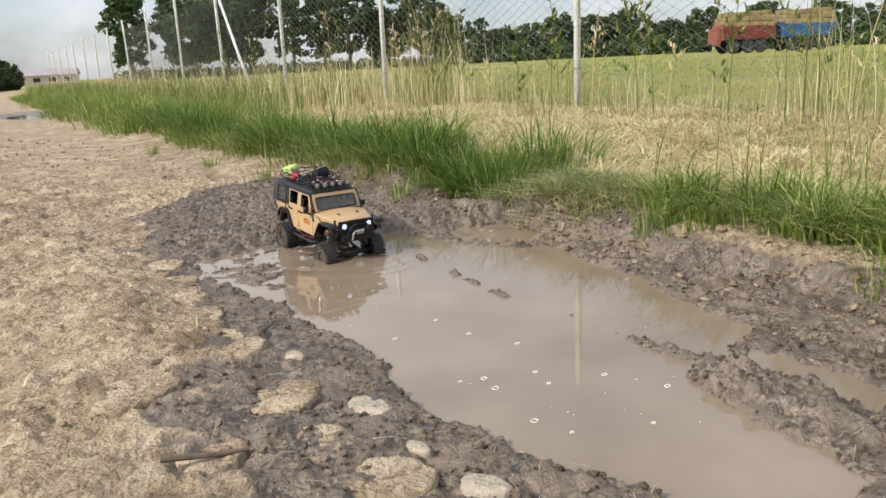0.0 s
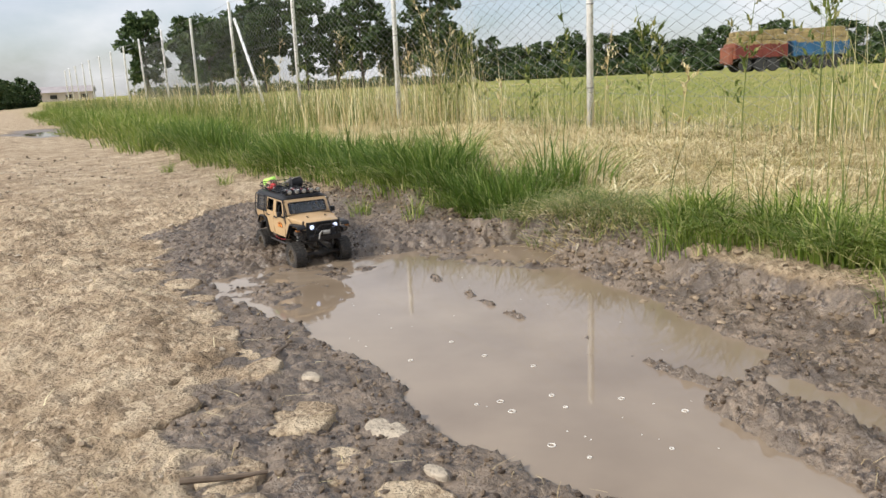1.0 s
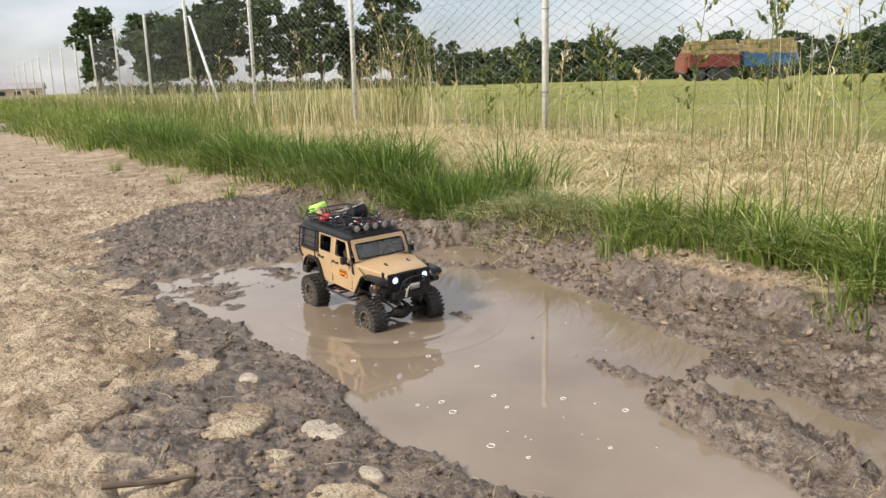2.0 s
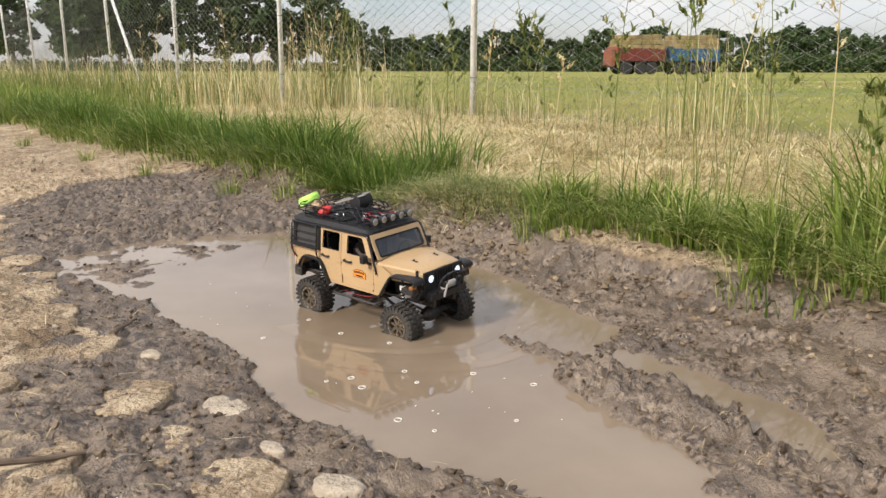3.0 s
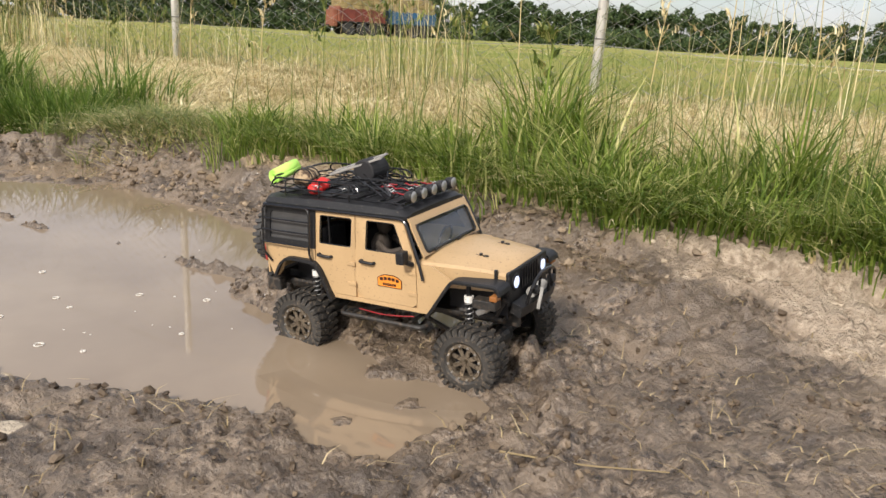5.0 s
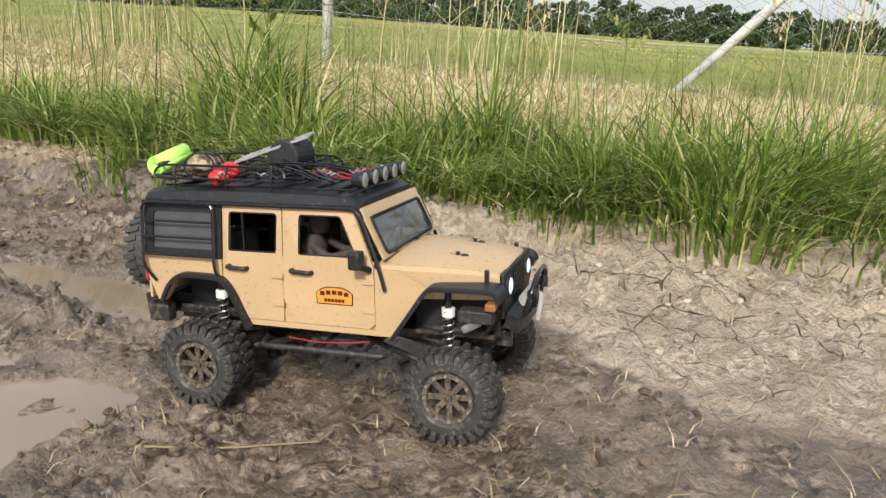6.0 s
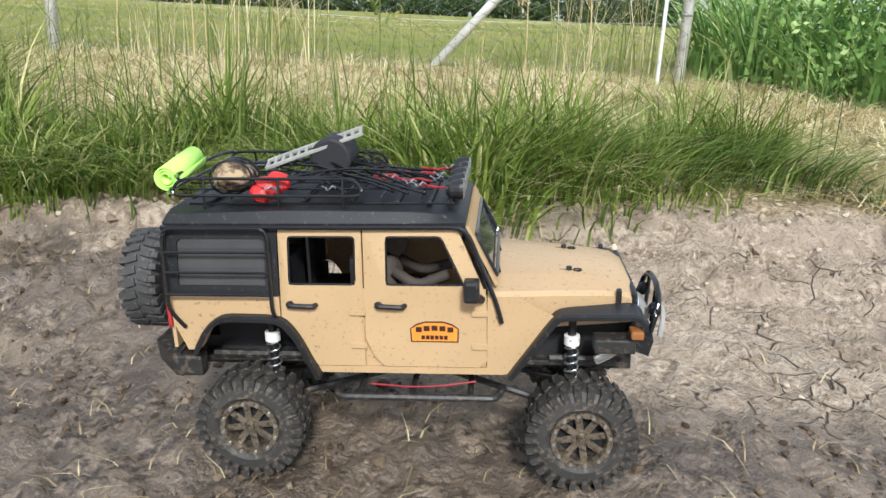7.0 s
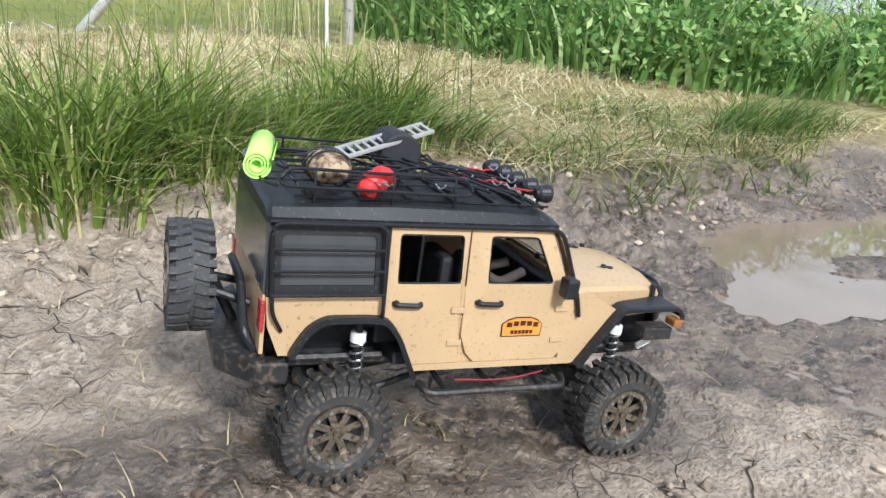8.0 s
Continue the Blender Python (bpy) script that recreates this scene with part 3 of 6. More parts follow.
def tyre_mesh(width=0.044):
    bm = bmesh.new()
    w, r = width / 2, R_TYRE - 0.0028
    lathe(bm, [(-w + 0.004, 0.0285), (-w, 0.033), (-w + 0.0005, 0.041), (-w + 0.005, r - 0.001), (-w + 0.010, r), (w - 0.010, r), (w - 0.005, r - 0.001), (w - 0.0005, 0.041), (w, 0.033), (w - 0.004, 0.0285)], 44, caps=False)
    return bm


LUGS = {}


def tread(wheel, material, width=0.044, lugs=26):
    """The tyre's blocks, each a part of its own on one shared mesh."""
    w, r = width / 2, R_TYRE - 0.0028
    for s in (-1, 1):
        if (s, width, material.name) not in LUGS:
            bm = bmesh.new()
            box(bm, -0.0038, 0.0038, min(s * 0.002, s * 0.0125), max(s * 0.002, s * 0.0125), r - 0.001, R_TYRE, 0, pose(0, 0, 0, 0, 0, 16 * s))
            inner = bpy.data.meshes.new("tread_block")
            bm.to_mesh(inner), bm.free()
            bm = bmesh.new()
            lo, hi = sorted((s * (w - 0.009), s * (w + 0.0006)))
            box(bm, -0.0032, 0.0032, lo, hi, r - 0.0085, R_TYRE - 0.0005, 0, pose(0, 0, 0, 0, 6, 0))
            outer = bpy.data.meshes.new("tread_block")
            bm.to_mesh(outer), bm.free()
            inner.materials.append(material), outer.materials.append(material)
            LUGS[(s, width, material.name)] = (inner, outer)
        for k in range(lugs):
            for j, me in enumerate(LUGS[(s, width, material.name)]):
                ob = new("tread_block", me)
                ob.parent = wheel
                ob.matrix_basis = pose(0, 0, 0, 0, 360.0 / lugs * (k + (0.5 if s > 0 else 0) + 0.25 * j), 0)


def rim_mesh(side):
    bm = bmesh.new()
    o = side * 0.019
    lathe(bm, [(o - side * 0.03, 0.0285), (o, 0.0290), (o + side * 0.0012, 0.0285), (o + side * 0.0012, 0.0238), (o - side * 0.003, 0.0228), (o - side * 0.03, 0.0225)], 36, caps=False)
    for k in range(8):
        a = 2 * math.pi * k / 8
        m = Matrix.Rotation(a, 4, "Y")
        box(bm, 0.006, 0.0235, o - side * 0.0055 - 0.0012, o - side * 0.0055 + 0.0012, -0.0034, 0.0034, 0.0007, m)
    lathe(bm, [(o - side * 0.010, 0.0085), (o - side * 0.0035, 0.0080), (o - side * 0.0035, 0.0045), (o - side * 0.0005, 0.0040), (o - side * 0.0005, 0.0001)], 16)
    return bm


def make_wheel(side, x, y, z):
    """wheel > tyre, rim (> twelve bolts, nut)."""
    wheel = part("wheel", tyre_mesh(), RUBBER, car, "knobbly black model tyre caked with brown mud")
    wheel.matrix_basis = pose(x, y, z)
    tread(wheel, RUBBER)
    rim = part("rim", rim_mesh(side), BRONZE, wheel, "bronze bead-lock rim dulled by mud")
    lip = side * 0.0206
    shared = None
    for k in range(12):
        a = 2 * math.pi * k / 12
        if shared is None:
            bm = bmesh.new()
            lathe(bm, [(-0.0012, 0.0018), (0.0010, 0.0018), (0.0016, 0.0010)], 6)
            bolt = part("bolt", bm, STEEL, rim)
            shared = bolt.data
        else:
            bolt = new("bolt", shared)
            bolt.parent = rim
        bolt.matrix_basis = pose(0.0262 * math.cos(a), lip, 0.0262 * math.sin(a))
    bm = bmesh.new()
    lathe(bm, [(side * 0.006, 0.0222), (side * 0.0065, 0.0001)], 24)
    part("brake_disc", bm, DARK, wheel)
    return wheel


def make_car():
    bm = bmesh.new()
    # hood with the upper wings, drawn in towards the grille
    secs = []
    for x, w, top, edge in ((0.0715, 0.0915, 0.1925, 0.186), (0.095, 0.089, 0.1925, 0.1855), (0.14, 0.081, 0.1910, 0.184), (0.18, 0.0735, 0.1880, 0.1815), (0.200, 0.0695, 0.1850, 0.179), (0.2075, 0.067, 0.1800, 0.175)):
        secs.append([(x, -w, 0.150), (x, -w, edge - 0.004), (x, -w + 0.004, edge), (x, -w * 0.62, top - 0.0012), (x, -w * 0.55, top), (x, 0, top + 0.001), (x, w * 0.55, top), (x, w * 0.62, top - 0.0012), (x, w - 0.004, edge), (x, w, edge - 0.004), (x, w, 0.150)])
    loft(bm, secs)
    part("hood", bm, SAND, car, "sand-coloured hood with dark lock pins", "crisp")
    for side in (-1, 1):
        bm = bmesh.new()
        plate(bm, [(-0.228, 0.1825), (-0.1215, 0.1825), (-0.1215, 0.158), (-0.183, 0.161), (-0.197, 0.135), (-0.203, 0.128), (-0.214, 0.128), (-0.225, 0.155)], [], side, 0.004, half)
        part("rear_quarter", bm, SAND, car)
        bm = bmesh.new()
        plate(bm, [(-0.1205, 0.245), (-0.0432, 0.245), (-0.0432, 0.114), (-0.089, 0.114), (-0.108, 0.150), (-0.1145, 0.158), (-0.1205, 0.158)], [[(-0.1115, 0.1940), (-0.0495, 0.1940), (-0.0495, 0.2370), (-0.0515, 0.2385), (-0.1095, 0.2385), (-0.1115, 0.2370)]], side, 0.004, half)
        door = part("door", bm, SAND, car, "sand-coloured rear door with an open dark window")
        bm = bmesh.new()
        box(bm, -0.0930, -0.0905, side * 0.0905, side * 0.0935, 0.193, 0.239)
        part("window_bar", bm, BLACKTUBE, door)
        bm = bmesh.new()
        plate(bm, [(-0.0418, 0.245), (0.0445, 0.245), (0.0708, 0.184), (0.0708, 0.120), (0.064, 0.114), (-0.025, 0.114), (-0.0345, 0.124), (-0.0418, 0.142)], [[(-0.021, 0.1940), (0.0505, 0.1940), (0.0300, 0.2375), (0.0285, 0.2385), (-0.019, 0.2385), (-0.021, 0.2370)]], side, 0.004, half)
        door2 = part("door", bm, SAND, car, "sand-coloured front door with an orange badge")
        for d, win in ((door, [(-0.1115, 0.1940), (-0.0495, 0.1940), (-0.0495, 0.2380), (-0.1115, 0.2380)]), (door2, [(-0.021, 0.1940), (0.0505, 0.1940), (0.0295, 0.2380), (-0.021, 0.2380)])):
            bm = bmesh.new()
            tube(bm, bend([(x, side * (half(z) - 0.001), z) for x, z in win], 0.004, 3, True), 0.0013, 5, True)
            part("window_seal", bm, BLACKTUBE, d)
        for d, hx in ((door, -0.1), (door2, -0.0172)):
            bm = bmesh.new()
            tube(bm, bend([(hx - 0.013, side * 0.096, 0.1755), (hx - 0.012, side * 0.1015, 0.1755), (hx + 0.011, side * 0.1015, 0.1745), (hx + 0.013, side * 0.096, 0.1745)], 0.003), 0.0025, 8)
            lathe(bm, [(side * 0.0965, 0.0032), (side * 0.0995, 0.003)], 10, "y", (hx - 0.011, 0, 0.1755))
            part("handle", bm, BLACK, d, "black door handle")
        for d, hx in ((door, -0.047), (door2, 0.066)):
            for hz in (0.168, 0.135):
                bm = bmesh.new()
                box(bm, hx - 0.009, hx + 0.006, side * 0.0975 - 0.0012, side * 0.0975 + 0.0012, hz - 0.0028, hz + 0.0028, 0.0006)
                part("hinge", bm, SAND, d)
        bm = bmesh.new()
        plate(bm, [(-0.0895, 0.1132), (0.0708, 0.1132), (0.0716, 0.183), (0.098, 0.183), (0.132, 0.165), (0.094, 0.1085), (0.085, 0.1065), (-0.0855, 0.1065)], [], side, 0.003, lambda z: 0.0962)
        part("sill_panel", bm, SAND, car)
        bm = bmesh.new()
        plate(bm, [(-0.1205, 0.190), (0.0700, 0.190), (0.0700, 0.112), (-0.088, 0.112), (-0.1135, 0.158), (-0.1205, 0.158)], [], side, 0.001, lambda z: 0.0928)
        part("door_jamb", bm, SAND, car)
        if side > 0:
            bm = bmesh.new()
            plate(bm, [(-0.1125, 0.193), (-0.0485, 0.193), (-0.0485, 0.2390), (-0.1125, 0.2390)], [], side, 0.001, lambda z: half(z) - 0.005)
            plate(bm, [(-0.022, 0.193), (0.0515, 0.193), (0.0300, 0.2390), (-0.022, 0.2390)], [], side, 0.001, lambda z: half(z) - 0.005)
            part("door_window", bm, TINT, car, "smoked side window")
        # wheel-arch flares
        for pts in ([(-0.085, 0.105), (-0.104, 0.146), (-0.116, 0.1620), (-0.130, 0.1655), (-0.176, 0.1660), (-0.192, 0.1560), (-0.204, 0.136), (-0.206, 0.130)], [(0.090, 0.108), (0.129, 0.164), (0.137, 0.1705), (0.205, 0.1715), (0.213, 0.166), (0.215, 0.158)]):
            bm = bmesh.new()
            line = bend([(x, 0, z) for x, z in pts], 0.009, 3)
            sec = []
            for i, p in enumerate(line):
                a, b = line[max(0, i - 1)], line[min(len(line) - 1, i + 1)]
                nrm = Vector((-(b - a).z, 0, (b - a).x)).normalized()
                nrm = nrm if nrm.z > 0 or abs(nrm.z) < 0.2 else -nrm
                y0 = 0.094 if p.x < 0.1 else 0.094 - (p.x - 0.1) * 0.20
                q = [(p.x, side * y0, p.z), (p.x, side * 0.1035, p.z - 0.0005), (p.x, side * 0.1062, p.z - 0.002), (p.x - nrm.x * 0.0055, side * 0.1062, p.z - nrm.z * 0.0055), (p.x - nrm.x * 0.0055, side * 0.1045, p.z - nrm.z * 0.0055), (p.x - nrm.x * 0.002, side * 0.102, p.z - nrm.z * 0.004), (p.x - nrm.x * 0.002, side * y0, p.z - nrm.z * 0.004)]
                sec.append(q)
            loft(bm, sec)
            part("wheel_flare", bm, BLACK, car, "scuffed black wheel-arch flare")
        # hardtop side with its pane
        bm = bmesh.new()
        plate(bm, [(-0.228, 0.1830), (-0.1215, 0.1830), (-0.1215, 0.2450), (-0.228, 0.2450)], [[(-0.2165, 0.1925), (-0.1335, 0.1925), (-0.1335, 0.2330), (-0.1375, 0.2365), (-0.2125, 0.2365), (-0.2165, 0.2330)]], side, 0.004, half)
        part("hardtop_side", bm, BLACK, car)
        bm = bmesh.new()
        plate(bm, [(-0.2175, 0.1915), (-0.1325, 0.1915), (-0.1325, 0.2375), (-0.2175, 0.2375)], [], side, 0.0015, lambda z: half(z) - 0.002)
        part("side_window", bm, TINT, car, "smoked rear side window")
        # tube cage over that pane
        cage = bmesh.new()
        yo = lambda z: side * (half(z) + 0.009)
        tube(cage, bend([(-0.2135, side * 0.0985, 0.152), (-0.224, yo(0.17), 0.172), (-0.2265, yo(0.25), 0.2475), (-0.128, yo(0.25), 0.2475), (-0.126, yo(0.17), 0.172), (-0.124, side * 0.0985, 0.160)], 0.010), 0.0020, 7)
        for z in (0.2260, 0.2075, 0.1870):
            tube(cage, [(-0.2255, yo(z), z), (-0.127, yo(z), z)], 0.0015, 6)
        part("side_rack", cage, BLACKTUBE, car, "black tube rack over the rear window")
        # windscreen pillar tube and gutter
        bm = bmesh.new()
        tube(bm, bend([(-0.228, side * 0.0925, 0.2475), (0.046, side * 0.0915, 0.2475), (0.0545, side * 0.093, 0.242), (0.080, side * 0.099, 0.178), (0.0845, side * 0.0995, 0.160)], 0.010), 0.0024, 7)
        part("pillar_tube", bm, BLACKTUBE, car)
        bm = bmesh.new()
        box(bm, 0.051, 0.065, side * 0.113 - 0.008, side * 0.113 + 0.008, 0.186, 0.206, 0.003)
        tube(bm, [(0.066, side * 0.098, 0.182), (0.062, side * 0.108, 0.188)], 0.004, 8)
        part("wing_mirror", bm, BLACK, car, "black door mirror")
        # side step
        bm = bmesh.new()
        tube(bm, bend([(-0.074, side * 0.085, 0.088), (-0.070, side * 0.103, 0.085), (0.080, side * 0.103, 0.085), (0.086, side * 0.085, 0.088)], 0.008), 0.0036, 8)
        side_step = part("side_step", bm, CHASSIS, car, "muddy black tube side step")
        for x in (-0.05, 0.0, 0.055):
            bm = bmesh.new()
            tube(bm, [(x, side * 0.1, 0.086), (x, side * 0.04, 0.088)], 0.003, 6)
            part("bracket", bm, CHASSIS, side_step)
        bm = bmesh.new()
        tube(bm, bend([(-0.04, side * 0.094, 0.094), (0.0, side * 0.097, 0.0925), (0.03, side * 0.096, 0.094), (0.06, side * 0.09, 0.096)], 0.01), 0.0009, 5)
        part("red_wire", bm, WIRERED, car, "red wire tucked along the side step")
        # dampers
        for x in (-0.137, 0.150):
            bm = bmesh.new()
            lathe(bm, [(0.100, 0.004), (0.158, 0.004)], 12, "z", (x, side * 0.078, 0))
            damper = part("damper", bm, BLACK, car)
            bm = bmesh.new()
            lathe(bm, [(0.131, 0.0074), (0.140, 0.0074), (0.1405, 0.005)], 16, "z", (x, side * 0.078, 0))
            part("collar", bm, WHITE, damper, "white damper collar")
            bm = bmesh.new()
            tube(bm, [(x + 0.0062 * math.cos(k * 0.55), side * 0.078 + 0.0062 * math.sin(k * 0.55), 0.092 + k * 0.00068) for k in range(70)], 0.0010, 5)
            part("spring", bm, STEEL, damper, "coiled steel spring")
        # lamps
        bm = bmesh.new()
        lathe(bm, [(0.206, 0.0132), (0.2118, 0.0132), (0.2126, 0.0115)], 20, "x", (0, side * 0.0475, 0.1615))
        head = part("headlight", bm, BLACK, car)
        bm = bmesh.new()
        lathe(bm, [(0.2128, 0.0090), (0.2140, 0.0060), (0.2144, 0.0001)], 18, "x", (0, side * 0.0475, 0.1615))
        part("lens", bm, HEADLIGHT, head, "glowing white headlight lens")
        bm = bmesh.new()
        box(bm, 0.199, 0.2105, side * 0.1 - 0.010, side * 0.1 + 0.006, 0.1490, 0.1570, 0.002)
        part("indicator", bm, AMBER, car, "small amber indicator")
        bm = bmesh.new()
        box(bm, 0.168, 0.205, side * 0.093 - 0.010, side * 0.093 + 0.010, 0.132, 0.146, 0.002)
        part("side_box", bm, CHASSIS, car)
        bm = bmesh.new()
        box(bm, -0.2315, -0.2275, side * 0.088 - 0.008, side * 0.088 + 0.008, 0.150, 0.178, 0.0015)
        part("tail_lamp", bm, REDLENS, car, "red tail lamp")
        bm = bmesh.new()
        box(bm, 0.190, 0.1945, side * 0.073 - 0.003, side * 0.073 + 0.003, 0.168, 0.184, 0.001)
        part("hood_latch", bm, BLACK, car)
        bm = bmesh.new()
        for px in (0.151,):
            tube(bm, [(px - 0.011, side * 0.0365, 0.1905), (px + 0.011, side * 0.0365, 0.1885)], 0.0012, 6)
            tube(bm, [(px + 0.006 + 0.004 * math.cos(k), side * 0.0365 + 0.0032 * math.sin(k), 0.1905) for k in np.linspace(0, 6.28, 10)[:-1]], 0.0009, 5, True)
            lathe(bm, [(0.186, 0.0030), (0.194, 0.0026)], 8, "z", (px - 0.002, side * 0.0365, 0))
        part("hood_pin", bm, BLACK, car, "black hood lock pin")
        bm = bmesh.new()
        tube(bm, [(0.077, side * 0.035 + 0.02, 0.1965), (0.082, side * 0.035 - 0.022, 0.1955)], 0.0018, 6)
        lathe(bm, [(0.190, 0.004), (0.1985, 0.003)], 8, "z", (0.077, side * 0.035 + 0.02, 0))
        part("wiper", bm, BLACK, car, "black windscreen wiper")
    # roof shell
    bm = bmesh.new()
    secs = []
    roof_x = (-0.230, -0.226, -0.12, 0.0, 0.040, 0.052)
    for x in (-0.230, -0.228, -0.226, -0.19, -0.155, -0.12, -0.09, -0.06, -0.03, 0.0, 0.02, 0.040, 0.047, 0.052):
        w = float(np.interp(x, roof_x, (0.0850, 0.0885, 0.0885, 0.0880, 0.0865, 0.0850)))
        zt = float(np.interp(x, roof_x, (0.2560, 0.2605, 0.2640, 0.2625, 0.2595, 0.2535)))
        secs.append([(x, -w, 0.2455), (x, -w, 0.2505), (x, -w + 0.006, zt - 0.003), (x, -w + 0.016, zt), (x, 0, zt + 0.0015), (x, w - 0.016, zt), (x, w - 0.006, zt - 0.003), (x, w, 0.2505), (x, w, 0.2455)])
    loft(bm, secs)
    roof = part("roof", bm, BLACK, car, "black hard top with raised ribs", "crisp")
    for x in (-0.19, -0.145, -0.10, -0.055, -0.012, 0.018):
        bm = bmesh.new()
        box(bm, x - 0.0025, x + 0.0025, -0.068, 0.068, 0.2630, 0.2668, 0.0012)
        part("roof_rib", bm, BLACK, roof)
    # back
    bm = bmesh.new()
    box(bm, -0.2300, -0.2262, -0.0925, 0.0925, 0.128, 0.1825, 0.001)
    part("tailgate", bm, SAND, car, "sand-coloured tailgate")
    bm = bmesh.new()
    box(bm, -0.2300, -0.2262, -0.0905, 0.0905, 0.1830, 0.2455, 0.001)
    part("rear_window", bm, TINT, car, "smoked rear window")
    # windscreen: frame and pane
    bm = bmesh.new()
    a, b = Vector((0.0785, 0, 0.1915)), Vector((0.0515, 0, 0.2470))
    up = (b - a)
    for t0, t1, y0, y1 in ((0, 0.10, -0.087, 0.087), (0.80, 1, -0.085, 0.085), (0.10, 0.80, -0.087, -0.076), (0.10, 0.80, 0.076, 0.087)):
        for_pts = [a + up * t0, a + up * t1]
        nrm = Vector((up.z, 0, -up.x)).normalized() * 0.003
        vs = [bm.verts.new(Vector((p.x, y, p.z)) + o) for o in (Vector(), nrm) for p, y in ((for_pts[0], y0), (for_pts[0], y1), (for_pts[1], y1), (for_pts[1], y0))]
        for f in ((0, 1, 2, 3), (4, 7, 6, 5), (0, 4, 5, 1), (1, 5, 6, 2), (2, 6, 7, 3), (3, 7, 4, 0)):
            bm.faces.new([vs[i] for i in f])
    screen = part("windscreen_frame", bm, SAND, car)
    bm = bmesh.new()
    p0, p1 = a + up * 0.10 + Vector((0.0012, 0, 0)), a + up * 0.80 + Vector((0.0012, 0, 0))
    vs = [bm.verts.new((p.x + dx, y, p.z)) for dx in (0, 0.0012) for p, y in ((p0, -0.076), (p0, 0.076), (p1, 0.076), (p1, -0.076))]
    for f in ((0, 1, 2, 3), (4, 7, 6, 5), (0, 4, 5, 1), (1, 5, 6, 2), (2, 6, 7, 3), (3, 7, 4, 0)):
        bm.faces.new([vs[i] for i in f])
    part("windscreen", bm, PANE, screen, "clear windscreen reflecting the sky")
    bm = bmesh.new()
    tube(bm, bend([(p.x + 0.003, y, p.z) for p, y in ((p0, -0.076), (p0, 0.076), (p1, 0.076), (p1, -0.076))], 0.006, 3, True), 0.0022, 6, True)
    part("windscreen_seal", bm, BLACKTUBE, screen)
    # inside
    bm = bmesh.new()
    box(bm, -0.105, 0.068, -0.090, 0.090, 0.1105, 0.124, 0.002)
    box(bm, -0.222, -0.104, -0.052, 0.052, 0.1105, 0.124, 0.002)
    box(bm, 0.055, 0.071, -0.088, 0.088, 0.12, 0.188, 0.003)
    box(bm, -0.222, -0.128, -0.088, 0.088, 0.170, 0.179, 0.002)
    part("cabin_floor", bm, DARK, car)
    for y in (-0.045, 0.045):
        for x in (-0.03, -0.10):
            bm = bmesh.new()
            box(bm, x - 0.02, x + 0.022, y - 0.026, y + 0.026, 0.124, 0.150, 0.004)
            box(bm, x - 0.030, x - 0.016, y - 0.026, y + 0.026, 0.14, 0.212, 0.005, pose(0, 0, 0, 0, 0, 0))
            part("seat", bm, DARK, car)
    bm = bmesh.new()
    tube(bm, [(0.040 + 0.004 * math.sin(k), 0.045 + 0.020 * math.cos(k), 0.188 + 0.017 * math.sin(k)) for k in np.linspace(0, 6.28, 17)[:-1]], 0.002, 6, True)
    part("steering_wheel", bm, BLACK, car)
    # grille
    bm = bmesh.new()
    box(bm, 0.2045, 0.2105, -0.0685, 0.0685, 0.128, 0.1795, 0.003)
    grille = part("grille", bm, BLACK, car, "black slotted grille")
    for k in range(7):
        bm = bmesh.new()
        y = -0.027 + 0.009 * k
        box(bm, 0.2103, 0.2125, y - 0.0012, y + 0.0012, 0.146, 0.175, 0.0005)
        part("grille_bar", bm, BLACKTUBE, grille)
    # bumpers
    bm = bmesh.new()
    loft(bm, [[(0.208, y, 0.118), (0.232 - abs(y) * 0.12, y, 0.112), (0.236 - abs(y) * 0.12, y, 0.128), (0.212, y, 0.134)] for y in (-0.062, -0.03, 0.03, 0.062)])
    bumper = part("front_bumper", bm, BLACK, car, "black steel front bumper")
    bm = bmesh.new()
    tube(bm, bend([(0.228, -0.046, 0.130), (0.236, -0.042, 0.158), (0.237, -0.020, 0.170), (0.237, 0.020, 0.170), (0.236, 0.042, 0.158), (0.228, 0.046, 0.130)], 0.012), 0.0028, 8)
    tube(bm, [(0.234, -0.018, 0.130), (0.237, -0.018, 0.169)], 0.0022, 6)
    tube(bm, [(0.234, 0.018, 0.130), (0.237, 0.018, 0.169)], 0.0022, 6)
    part("bull_bar", bm, BLACKTUBE, bumper)
    for y in (-0.030, 0.030):
        bm = bmesh.new()
        lathe(bm, [(0.228, 0.004), (0.231, 0.0068), (0.2385, 0.0070), (0.2395, 0.0060)], 16, "x", (0, y, 0.148))
        part("fog_lamp", bm, BLACK, bumper, "round black fog lamp")
    bm = bmesh.new()
    lathe(bm, [(-0.022, 0.008), (0.022, 0.008)], 14, "y", (0.224, 0, 0.139))
    tube(bm, bend([(0.231, -0.010, 0.140), (0.242, -0.022, 0.150), (0.243, -0.030, 0.140), (0.240, -0.033, 0.120)], 0.01), 0.0028, 6)
    part("winch", bm, GREY, bumper, "grey winch with a loop of rope")
    bm = bmesh.new()
    loft(bm, [[(-0.224, y, 0.098), (-0.262 + 0.9 * max(0, abs(y) - 0.06), y, 0.100), (-0.264 + 0.9 * max(0, abs(y) - 0.06), y, 0.121), (-0.224, y, 0.124)] for y in (-0.094, -0.078, -0.06, 0.06, 0.078, 0.094)])
    rear_bumper = part("rear_bumper", bm, CHASSIS, car, "muddy black rear bumper")
    for s in (-1, 1):
        bm = bmesh.new()
        box(bm, -0.232, -0.203, s * 0.088 - 0.008, s * 0.088 + 0.008, 0.099, 0.121, 0.003)
        part("corner_guard", bm, CHASSIS, rear_bumper)
